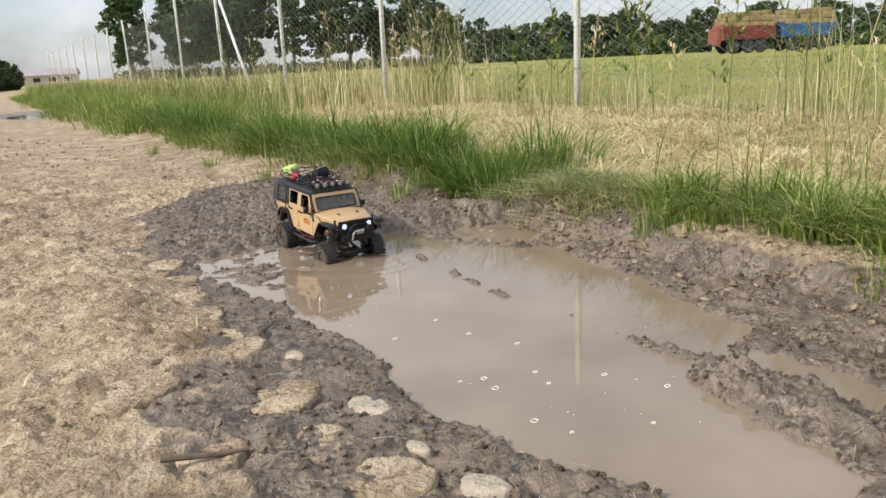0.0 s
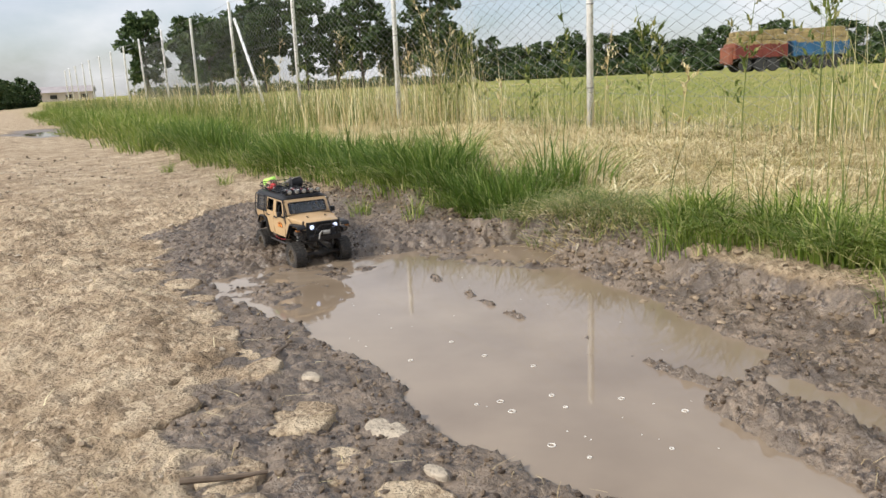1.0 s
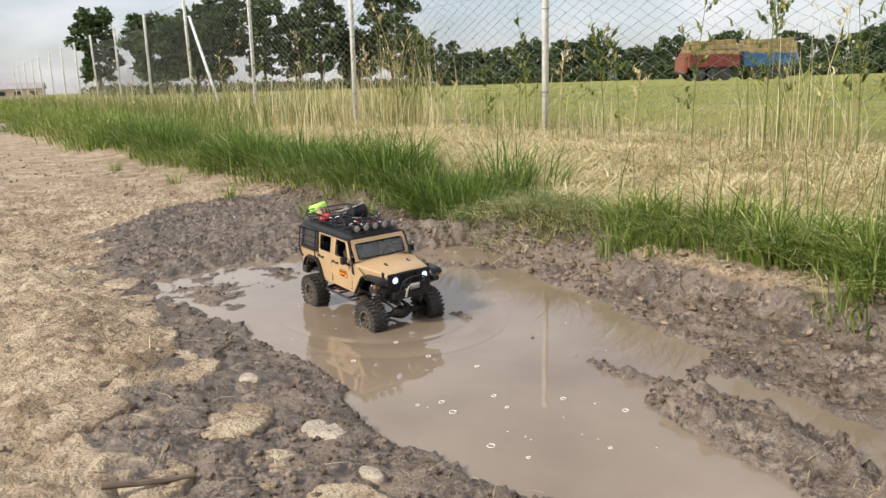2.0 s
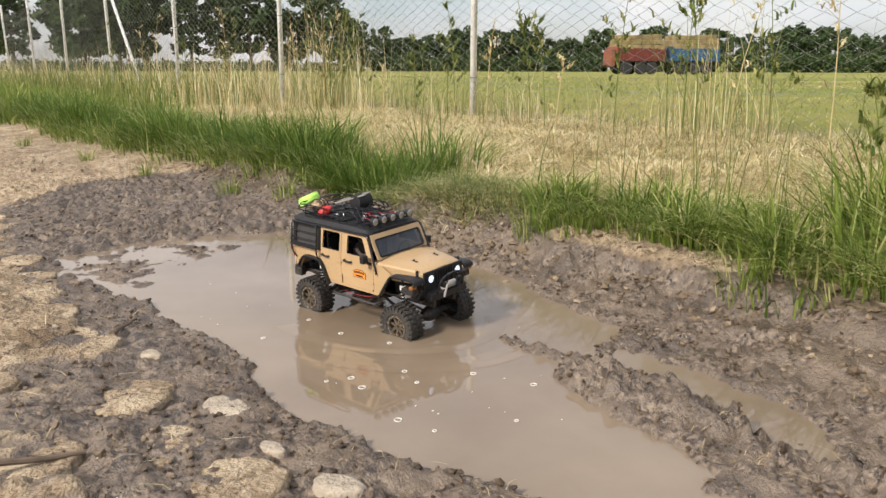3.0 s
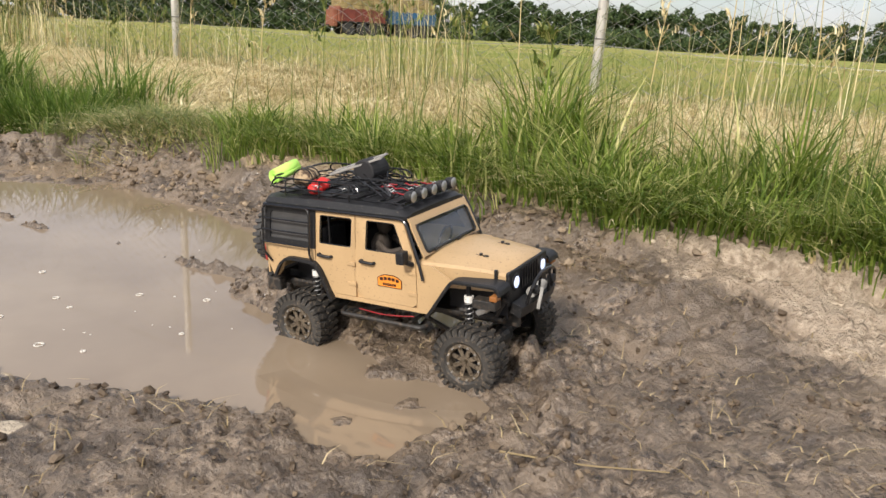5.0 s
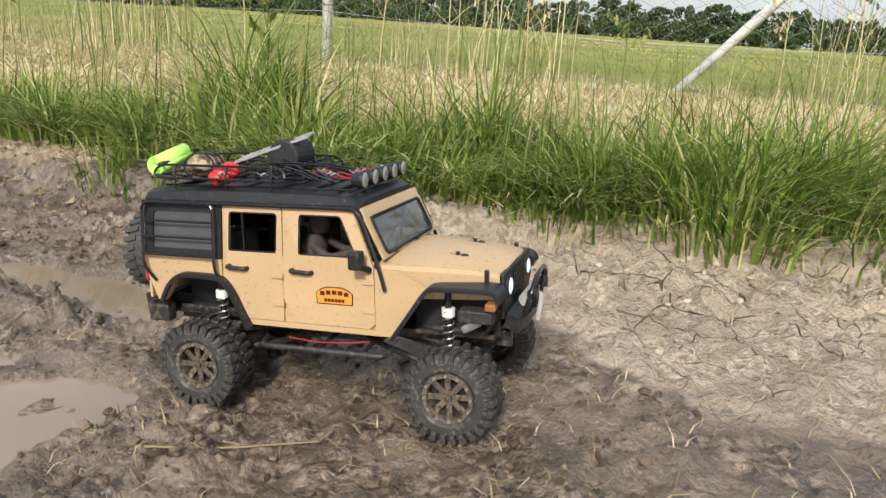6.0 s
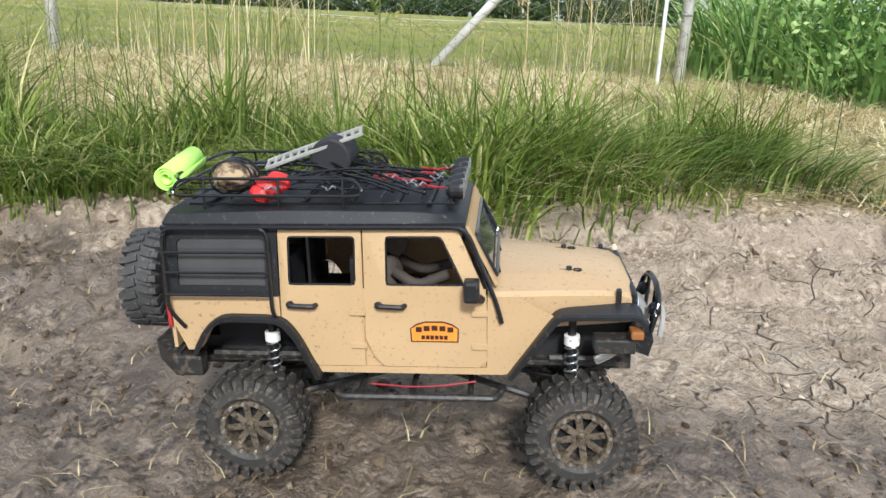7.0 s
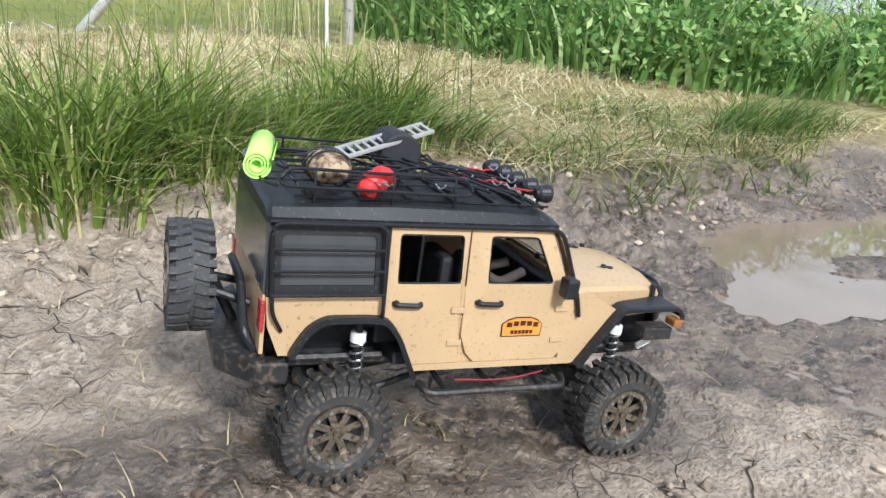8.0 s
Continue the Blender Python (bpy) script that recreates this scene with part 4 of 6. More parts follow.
    # chassis, axles, links
    bm = bmesh.new()
    for y in (-0.036, 0.036):
        box(bm, -0.225, 0.212, y - 0.005, y + 0.005, 0.088, 0.106, 0.001)
    box(bm, -0.05, 0.05, -0.030, 0.030, 0.072, 0.094, 0.006)
    box(bm, 0.06, 0.13, -0.022, 0.022, 0.090, 0.125, 0.004)
    box(bm, -0.215, 0.2, -0.07, 0.07, 0.1045, 0.1095, 0.001)
    part("chassis", bm, CHASSIS, car, "black chassis caked with mud")
    for side in (-1, 1):
        for pts in ([(0.13, 0.07, 0.112), (0.19, 0.07, 0.112), (0.205, 0.07, 0.14)], [(-0.2, 0.07, 0.112), (-0.155, 0.07, 0.112), (-0.11, 0.07, 0.112)]):
            bm = bmesh.new()
            tube(bm, [(p[0], side * p[1], p[2]) for p in pts], 0.004, 6)
            part("frame_rod", bm, CHASSIS, car)
        bm = bmesh.new()
        box(bm, -0.2, -0.11, side * 0.050 - 0.002, side * 0.050 + 0.002, 0.105, 0.170)
        part("inner_wing", bm, DARK, car)
        bm = bmesh.new()
        box(bm, 0.105, 0.203, side * 0.055 - 0.002, side * 0.055 + 0.002, 0.105, 0.165)
        part("inner_wing", bm, DARK, car)
        bm = bmesh.new()
        box(bm, 0.168, 0.192, side * 0.092 - 0.0015, side * 0.092 + 0.0015, 0.122, 0.131, 0.003, Matrix.Translation((0.18, 0, 0.127)) @ pose(0, 0, 0, 0, -28, 0) @ Matrix.Translation((-0.18, 0, -0.127)))
        part("link_plate", bm, STEEL, car, "bright drilled link plate")
    for x, low in ((-0.1565, 0.054), (0.1585, 0.049)):
        bm = bmesh.new()
        lathe(bm, [(-0.088, 0.0075), (-0.03, 0.0080), (-0.012, 0.016), (0.004, 0.0195), (0.020, 0.016), (0.035, 0.008), (0.088, 0.0075)], 16, "y", (x, 0, low))
        for s in (-1, 1):
            tube(bm, [(x, s * 0.05, low - 0.004), (0.2 * x, s * 0.034, 0.080)], 0.0035, 6)
            tube(bm, [(x, s * 0.02, low + 0.015), (0.3 * x, s * 0.03, 0.092)], 0.0030, 6)
        part("axle", bm, CHASSIS, car)
    # spare wheel on its carrier
    spare = part("spare_wheel", tyre_mesh(0.038), SPARE, car, "spare tyre with worn grey tread")
    spare.matrix_basis = pose(-0.282, 0, 0.168, 0, 0, 90)
    tread(spare, SPARE, 0.038)
    part("rim", rim_mesh(1), BRONZE, spare)
    bm = bmesh.new()
    tube(bm, [(-0.228, -0.030, 0.150), (-0.262, -0.022, 0.160), (-0.262, 0.022, 0.160), (-0.228, 0.030, 0.150)], 0.004, 8)
    tube(bm, [(-0.235, 0, 0.112), (-0.262, 0, 0.168)], 0.005, 8)
    tube(bm, bend([(-0.228, -0.075, 0.118), (-0.240, -0.072, 0.140), (-0.240, -0.03, 0.176), (-0.240, 0.03, 0.176)], 0.01), 0.004, 8)
    part("spare_carrier", bm, BLACK, car)
    # badge on the front doors: an arched orange plate with bars for its writing
    for side in (-1, 1):
        def shape(bm, grow, y):
            pts = [(0.0018 - grow, 0.1405 - grow), (0.0435 + grow, 0.1405 + grow * -1), (0.0440 + grow, 0.1525), (0.0385 + grow * 0.5, 0.1560 + grow), (0.0310, 0.1585 + grow), (0.0145, 0.1585 + grow), (0.0068 - grow * 0.5, 0.1560 + grow), (0.0012 - grow, 0.1525)]
            plate(bm, pts, [], side, 0.0008, lambda z: y)
        bm = bmesh.new()
        shape(bm, 0.0012, 0.0974)
        badge = part("badge", bm, INK, car, "arched orange badge with dark border")
        bm = bmesh.new()
        shape(bm, 0, 0.0978)
        part("badge_face", bm, ORANGE, badge)
        for x0, x1, z0, z1 in [(0.0055 + 0.0073 * k, 0.0110 + 0.0073 * k, 0.1490 + 0.0022 * math.sin(math.pi * (k + 0.5) / 5), 0.1538 + 0.0022 * math.sin(math.pi * (k + 0.5) / 5)) for k in range(5)] + [(0.0105 + 0.0042 * k, 0.0138 + 0.0042 * k, 0.1425, 0.1462) for k in range(6)]:
            bm = bmesh.new()
            box(bm, x0, x1, side * 0.0981 - 0.0003, side * 0.0981 + 0.0003, z0, z1)
            part("lettering_bar", bm, INK, badge)
    # roof rack
    rack = None

    def rod(name, pts, r, closed=False):
        bm = bmesh.new()
        tube(bm, pts, r, 6, closed)
        return part(name, bm, BLACKTUBE, rack or car)

    rack = rod("roof_rack", bend([(-0.222, -0.078, 0.2745), (-0.232, -0.06, 0.2745), (-0.232, 0.06, 0.2745), (-0.222, 0.078, 0.2745)], 0.01), 0.0017)
    tagged(rack, "black tube roof rack")
    rod("rear_rail", bend([(-0.214, -0.074, 0.2895), (-0.224, -0.06, 0.2895), (-0.224, 0.06, 0.2895), (-0.214, 0.074, 0.2895)], 0.01), 0.0017)
    for side in (-1, 1):
        rod("side_rail", bend([(-0.222, side * 0.078, 0.2745), (-0.040, side * 0.078, 0.2730), (-0.048, side * 0.074, 0.2880), (-0.214, side * 0.074, 0.2895)], 0.012, 4, True), 0.0017, True)
        rod("runner", [(-0.206, side * 0.0735, 0.2655), (0.042, side * 0.0735, 0.2655)], 0.0013)
        for x in (-0.19, -0.12, -0.06):
            rod("upright", [(x, side * 0.078, 0.262), (x, side * 0.078, 0.275), (x, side * 0.0745, 0.289)], 0.0013)
    for x in (-0.20, -0.165, -0.13, -0.095, -0.06, -0.025, 0.012):
        rod("crossbar", [(x, -0.078, 0.2715), (x, 0.078, 0.2715)], 0.0012)
    for y in (-0.045, -0.015, 0.015, 0.045):
        rod("lengthwise_bar", [(-0.228, y, 0.2730), (0.02, y, 0.2730)], 0.0011)
    bm = bmesh.new()
    tube(bm, [(0.036, -0.074, 0.2640), (0.036, 0.074, 0.2640)], 0.0020, 8)
    bar = part("light_bar", bm, BLACKTUBE, car)
    for k in range(5):
        y = -0.060 + 0.030 * k
        bm = bmesh.new()
        lathe(bm, [(0.033, 0.0045), (0.037, 0.0078), (0.046, 0.0094), (0.0490, 0.0090)], 18, "x", (0, y, 0.2755))
        tube(bm, [(0.037, y, 0.264), (0.037, y, 0.270)], 0.002, 6)
        lamp = part("spot_lamp", bm, BLACK, bar, "round black spot lamp")
        bm = bmesh.new()
        lathe(bm, [(0.0490, 0.0086), (0.0505, 0.0055), (0.0510, 0.0001)], 18, "x", (0, y, 0.2755))
        part("lens", bm, STEEL, lamp)
    # net cords, hooks
    rng = random.Random(5)
    bm = bmesh.new()
    for k in range(15):
        x0, x1 = rng.uniform(-0.20, -0.08), rng.uniform(-0.06, 0.036)
        y0, y1 = rng.choice((-1, 1)) * rng.uniform(0.03, 0.075), rng.uniform(-0.072, 0.072)
        pts = [(x0 + (x1 - x0) * t, y0 + (y1 - y0) * t, 0.2795 + 0.014 * math.sin(math.pi * t) * rng.uniform(0.5, 1.0) - 0.006 * t + rng.uniform(-0.001, 0.001)) for t in np.linspace(0, 1, 7)]
        tube(bm, pts, 0.0013, 5)
    part("cargo_net", bm, BLACKTUBE, car, "black elastic cargo net")
    bm = bmesh.new()
    for k in range(7):
        x0, y0 = rng.uniform(-0.045, 0.02), rng.uniform(-0.06, 0.045)
        tube(bm, [(x0 + 0.006 * j, y0 + rng.uniform(-0.004, 0.004), 0.2765 + rng.uniform(-0.001, 0.002)) for j in range(6)], 0.0011, 5)
    part("red_cord", bm, WIRERED, car, "thin red cords on the roof")
    for k in range(9):
        x0, y0 = (rng.uniform(-0.03, 0.025), rng.uniform(-0.062, 0.05)) if k < 6 else (rng.uniform(-0.2, -0.06), -0.075)
        bm = bmesh.new()
        tube(bm, [(x0 + 0.004 * j * 0.6, y0 + 0.003 * math.sin(j * 1.6), 0.2800 + 0.002 * math.cos(j * 1.6)) for j in range(6)], 0.0008, 5)
        part("hook", bm, STEEL, car, "bright wire hook")
    # driver
    bm = bmesh.new()
    bmesh.ops.create_uvsphere(bm, u_segments=12, v_segments=8, radius=0.013, matrix=Matrix.Translation((-0.018, -0.045, 0.222)) @ Matrix.Diagonal((1, 0.9, 1.15, 1)))
    loft(bm, [[(-0.026 + 0.014 * math.cos(a) * w, -0.045 + 0.021 * math.sin(a) * w, z) for a in np.linspace(0, 6.283, 9)[:-1]] for z, w in ((0.150, 0.9), (0.175, 1.0), (0.195, 1.0), (0.208, 0.55))])
    for s in (-1, 1):
        tube(bm, bend([(-0.018, -0.045 + s * 0.020, 0.198), (0.004, -0.045 + s * 0.024, 0.184), (0.034, -0.045 + s * 0.016, 0.194)], 0.01), 0.0052, 8)
        tube(bm, bend([(-0.02, -0.045 + s * 0.010, 0.155), (0.02, -0.045 + s * 0.012, 0.160), (0.04, -0.045 + s * 0.012, 0.130)], 0.01), 0.007, 8)
    part("driver_doll", bm, DOLL, car, "plain toy driver figure in tan clothes", True)


car = tagged(new("model_car"), "sand-coloured radio-controlled off-road model car with muddy tyres and loaded roof rack", "model car")
make_car()
WHEELS = [make_wheel(s, x, s * 0.094, z) for x, z in ((-0.1565, 0.054), (0.1585, 0.049)) for s in (-1, 1)]


def roof_load():
    """What is tied on the roof, each piece a part that rides with the car."""
    bm = bmesh.new()
    side_y, depth, spiral = -0.054, 0.044, []
    for k in range(46):
        a, r = k * 0.42, 0.0036 + 0.00018 * k
        spiral.append((-0.236 + r * math.cos(a), 0.2855 + r * math.sin(a)))
    for (xa, za), (xb, zb) in zip(spiral[:-1], spiral[1:]):
        v = [bm.verts.new(p) for p in ((xa, side_y, za), (xb, side_y, zb), (xb + 0.012, side_y + depth, zb + 0.013), (xa + 0.012, side_y + depth, za + 0.013))]
        bm.faces.new(v)
    bmesh.ops.remove_doubles(bm, verts=bm.verts, dist=1e-5)
    bmesh.ops.solidify(bm, geom=list(bm.faces), thickness=0.0012)
    part("rolled_towel", bm, LIME, car, "rolled lime-green cloth", True)
    bm = bmesh.new()
    bmesh.ops.create_icosphere(bm, subdivisions=4, radius=1, matrix=Matrix.Translation((-0.172, -0.044, 0.2860)) @ Matrix.Diagonal((0.0195, 0.023, 0.0145, 1)))
    for v in bm.verts:
        v.co += 0.0030 * noise.noise_vector(v.co * 90) + 0.0012 * noise.noise_vector(v.co * 260)
    part("rolled_blanket", bm, CAMO, car, "bundled tan and brown camouflage blanket", True)
    bm = bmesh.new()
    for y, tilt in ((-0.046, 0.25), (-0.034, -0.2), (-0.026, 0.1)):
        tube(bm, [(-0.172 + 0.0205 * math.cos(a), y - 0.008 + tilt * 0.012 * math.sin(a), 0.2860 + 0.0158 * math.sin(a)) for a in np.linspace(0, 6.283, 23)[:-1]], 0.0012, 5, True)
    part("blanket_cord", bm, BLACKTUBE, car, "black cords round the blanket")
    bm = bmesh.new()
    for (x, y, z, a, b, c) in ((-0.133, -0.062, 0.2780, 0.014, 0.010, 0.0100), (-0.124, -0.058, 0.2830, 0.0125, 0.011, 0.0095), (-0.140, -0.067, 0.2725, 0.010, 0.008, 0.0080)):
        bmesh.ops.create_icosphere(bm, subdivisions=2, radius=1, matrix=Matrix.Translation((x, y, z)) @ Matrix.Rotation(0.5, 4, "Y") @ Matrix.Diagonal((a, b, c, 1)))
    for v in bm.verts:
        v.co += 0.0022 * noise.noise_vector(v.co * 130)
    part("red_bag", bm, RED, car, "crumpled red bag")
    bm = bmesh.new()
    lathe(bm, [(0.000, 0.0001), (0.000, 0.018), (0.001, 0.0205), (0.004, 0.021), (0.046, 0.021), (0.048, 0.019), (0.048, 0.0001)], 24, "y", (-0.088, 0, 0.2935))
    part("drum", bm, DARK, car, "dark rolled tarpaulin drum")
    bm = bmesh.new()
    m = Matrix.Translation((-0.106, 0.012, 0.3035)) @ pose(0, 0, 0, 8, -18, 8)
    for y in (-0.012, 0.012):
        box(bm, -0.052, 0.052, y - 0.0022, y + 0.0022, -0.0016, 0.0016, 0.0005, m)
    for k in range(13):
        x = -0.050 + 0.0083 * k
        box(bm, x - 0.0016, x + 0.0016, -0.012, 0.012, -0.0010, 0.0010, 0, m)
    part("sand_ladder", bm, GREY, car, "pale grey sand ladder")


roof_load()

# ---- fence ----
POSTS = [-1.84, 1.49, 5.11] + [8.76 + 3.62 * k for k in range(14)]
FENCE_V = 4.50


def ground_z(u, v):
    x, y = from_lane(u, v)
    return x, y, height_at(x, y)


def make_post():
    bm = bmesh.new()
    lathe(bm, [(-0.3, 0.030), (2.20, 0.030), (2.205, 0.031), (2.235, 0.031), (2.245, 0.024), (2.248, 0.0005)], 16, "z")
    post = tagged(part("fence_post", bm, GALV, None, "", True), "galvanised steel tube fence post with cap", "fence post", "posts of the field fence")
    for z in (0.35, 1.05, 1.75):
        bm = bmesh.new()
        lathe(bm, [(z - 0.004, 0.0335), (z + 0.004, 0.0335)], 12, "z")
        part("wire_tie", bm, WIRE, post)
    return post


def make_fence():
    first = make_post()
    rng = random.Random(3)
    for i, u in enumerate(POSTS):
        x, y, z = ground_z(u, FENCE_V)
        m = pose(x, y, z, rng.uniform(-1, 1), rng.uniform(-1, 1), rng.uniform(0, 90))
        if i == 0:
            first.matrix_basis = pose(x, y, z, 0, 0, 0)
        else:
            copy_thing(first, m)
    # leaning struts
    for u0, u1, v0, top in ((-0.42, -1.82, 4.86, 1.55), (14.5, 15.95, 4.62, 1.9)):
        x0, y0, z0 = ground_z(u0, v0)
        x1, y1, z1 = ground_z(u1, FENCE_V + 0.05)
        bm = bmesh.new()
        tube(bm, [(x0, y0, z0 - 0.1), (x1, y1, z1 + top)], 0.027, 14)
        tagged(part("fence_strut", bm, GALV, None, "", True), "slanting galvanised strut bracing a fence post", "fence strut")
    x, y, z = ground_z(-1.68, FENCE_V - 0.12)
    bm = bmesh.new()
    tube(bm, [(x, y, z - 0.1), (x + 0.03, y + 0.02, z + 1.7)], 0.010, 8)
    tagged(part("stake", bm, GALV, None), "thin pale metal stake beside the fence post", "stake")
    # chain link, bay by bay
    cell = 0.085
    for i, (u0, u1) in enumerate(zip(POSTS[:9], POSTS[1:10])):
        if i > 7:
            break
        bm = bmesh.new()
        n = int((u1 - u0) / cell)
        rows = int(1.95 / (cell * 0.5))
        for k in range(n):
            pts = []
            for r in range(rows + 1):
                u = u0 + (k + (0.0 if (r + k) % 2 else 1.0)) * cell
                if u > u1:
                    u = u1
                sag = 0.015 * math.sin(u * 2.1 + r * 0.3)
                x, y = from_lane(u, FENCE_V - 0.034 + sag + (0.003 if r % 2 else -0.003))
                pts.append((x, y, 0.24 + r * cell * 0.5 + 0.008 * math.sin(k * 1.7 + r)))
            tube(bm, pts, 0.0026, 3)
        net = part("chain_link", bm, WIRE, None)
        tagged(net, "galvanised chain-link mesh hung between fence posts", "wire mesh", "mesh of the field fence", "stuff")
    for z in (0.3, 1.25, 2.19, 2.32, 2.46):
        bm = bmesh.new()
        pts = []
        for a, b in zip(POSTS[:-1], POSTS[1:]):
            for t in (0, 0.25, 0.5, 0.75):
                x, y = from_lane(a + (b - a) * t, FENCE_V - 0.036)
                pts.append((x, y, 0.2 + z - 0.05 * math.sin(math.pi * t) - (0.25 if z > 2.2 else 0)))
        tube(bm, pts, 0.0016, 3)
        tagged(part("fence_wire", bm, WIRE, None), "slack galvanised tension wire along the fence", "wire")


make_fence()

# ---- the far side of the field ----
def leaf_cards(rng, centres, radii, count, size):
    """Many small leaf cards spread through uneven clumps."""
    c = rng.randint(0, len(centres), count)
    p = rng.normal(size=(count, 3))
    p /= np.linalg.norm(p, axis=1)[:, None]
    p = np.array(centres)[c] + p * (np.array(radii)[c] * rng.uniform(0.55, 1.08, count))[:, None] * np.array([1, 1, 0.85])
    a, b = rng.normal(size=(count, 3)), rng.normal(size=(count, 3))
    a /= np.linalg.norm(a, axis=1)[:, None]
    b -= a * (a * b).sum(1)[:, None]
    b /= np.linalg.norm(b, axis=1)[:, None]
    s = rng.uniform(0.6, 1.3, count)[:, None] * size
    v = np.stack([p - a * s, p + b * s * 0.5, p + a * s, p - b * s * 0.5], 1).reshape(-1, 3)
    f = np.arange(count * 4).reshape(-1, 4)
    return v, f


def quick_mesh(name, verts, faces, material):
    me = bpy.data.meshes.new(name)
    k = faces.shape[1]
    me.vertices.add(len(verts))
    me.vertices.foreach_set("co", np.asarray(verts, float).ravel())
    me.loops.add(faces.size)
    me.loops.foreach_set("vertex_index", faces.ravel())
    me.polygons.add(len(faces))
    me.polygons.foreach_set("loop_start", np.arange(0, faces.size, k))
    me.materials.append(material)
    me.polygons.foreach_set("use_smooth", np.zeros(len(faces), bool))
    me.update(calc_edges=True)
    me.validate()
    return me


def make_tree(seed, height, width, cards, low=0.22, label="tall dark-green poplar at the field's edge", size=0.27):
    rng = np.random.RandomState(seed)
    tree = tagged(new("tree"), label, "tree", "trees along the field")
    bm = bmesh.new()
    tube(bm, [(0, 0, -0.2), (0.05, 0.02, height * 0.3), (0.0, 0.06, height * 0.62), (0.05, 0, height * 0.92)], 0.16, 7, False, 0.15)
    centres, radii = [], []
    for k in range(64):
        t = rng.uniform(low, 0.97)
        spread_r = width * 0.5 * math.sin(math.pi * min(1, 0.18 + 0.8 * (1 - t))) ** 0.8
        a, r = rng.uniform(0, 6.28), spread_r * rng.uniform(0.35, 1.0)
        p = (r * math.cos(a), r * math.sin(a), t * height)
        centres.append(p)
        radii.append(rng.uniform(0.3, 0.75) * width * 0.17 + 0.10)
        if k % 4 == 0:
            tube(bm, [(0, 0, max(0.4, p[2] - 0.18 * height)), (p[0] * 0.5, p[1] * 0.5, p[2] - 0.07 * height), p], 0.05, 5, False, 0.3)
    part("trunk", bm, BARK, tree)
    v, f = leaf_cards(rng, centres, radii, cards, size)
    crown = new("crown", quick_mesh("crown", v, f, LEAF))
    crown.parent = tree
    return tree


def at_bearing(deg, dist):
    return dist * math.sin(radians(deg)), dist * math.cos(radians(deg))


def make_trees():
    rng = random.Random(11)
    big = [make_tree(20 + k, h, w, n) for k, (h, w, n) in enumerate(((9.2, 5.0, 4200), (8.4, 4.4, 3600), (6.5, 6.4, 4800)))]
    places = [(-21.2, 84, 8.6, 1), (-17.0, 80, 7.6, 2), (-14.9, 84, 8.0, 2), (-13.2, 86, 10.2, 0), (-10.2, 84, 9.8, 1), (-8.0, 90, 8.4, 1), (-6.2, 84, 10.3, 0), (-3.4, 88, 6.6, 2), (-1.0, 80, 10.4, 0), (0.6, 96, 6.2, 2)]
    used = set()
    for bearing, dist, h, k in places:
        x, y = at_bearing(bearing, dist)
        base = big[k]
        m = pose(x, y, 0.2, 0, 0, rng.uniform(0, 360))
        tree = base if k not in used else copy_thing(base, m)
        used.add(k)
        tree.matrix_basis = m @ Matrix.Diagonal((h / (9.2, 8.4, 6.5)[k],) * 3).to_4x4()
    row = [make_tree(40 + k, 5.4, 4.6, 2400, 0.04, "dark-green tree in the row behind the field", 0.26) for k in range(3)]
    used = set()
    for k in range(62):
        bearing = 1.6 + 1.27 * k
        x, y = at_bearing(bearing + rng.uniform(-0.3, 0.3), 112 + rng.uniform(-4, 6))
        if 55 < bearing < 57:
            continue
        kind = k % 3
        s = rng.uniform(0.82, 1.12) * (1.0 if bearing < 50 else 0.85)
        m = pose(x, y, 0.2, 0, 0, rng.uniform(0, 360))
        tree = row[kind] if kind not in used else copy_thing(row[kind], m)
        used.add(kind)
        tree.matrix_basis = m @ Matrix.Diagonal((s, s, s)).to_4x4()
    near = [(-29.9, 62, 2.0), (-29.2, 64, 2.2), (-28.7, 66, 1.7), (-30.6, 60, 2.2)]
    for bearing, dist, h in near:
        x, y = at_bearing(bearing, dist)
        tree = copy_thing(row[1], pose(x, y, 0.05, 0, 0, 40 * bearing))
        tree.matrix_basis = pose(x, y, 0.05, 0, 0, 40 * bearing) @ Matrix.Diagonal((h / 5.4 * 1.3, h / 5.4 * 1.3, h / 5.4)).to_4x4()
        tagged(tree, "low dark bush where the lane ends")
    rs = np.random.RandomState(4)
    centres, radii = [], []
    for k in range(840):
        b = -22 + 104 * (k % 420) / 420
        x, y = at_bearing(b, 106 + rs.uniform(-1.5, 1.5))
        centres.append((x, y, 0.3 + rs.uniform(0, 1.9) * (1 if b > 0 else 0.35)))
        radii.append(rs.uniform(0.6, 1.2))
    v, f = leaf_cards(rs, centres, radii, 36000, 0.26)
    hedge = new("far_hedge", quick_mesh("far_hedge", v, f, LEAF))
    tagged(hedge, "low dark hedge along the far edge of the field", "hedge", kind="stuff")


make_trees()

REDPAINT = surface("faded_red_paint", (0.145, 0.030, 0.022), 0.6, 0, 0.25, 1.5, 0.1, 20)
ORANGEPAINT = surface("faded_orange_paint", (0.22, 0.075, 0.045), 0.6, 0, 0.25, 1.5, 0.1, 20)
BLUEPAINT = surface("blue_paint", (0.025, 0.095, 0.20), 0.55, 0, 0.2, 1.5, 0.1, 20)
HAYLOAD = surface("hay_bales", (0.28, 0.215, 0.10), 0.95, 0, 0.35, 2.5, 0.8, 12, 0.08)
OLDTYRE = surface("old_tyre", (0.03, 0.03, 0.03), 0.8, 0, 0.2, 4, 0.2, 30)
RUSTRIM = surface("rim_paint", (0.3, 0.28, 0.25), 0.6, 0.2, 0.2, 4, 0.1, 30)


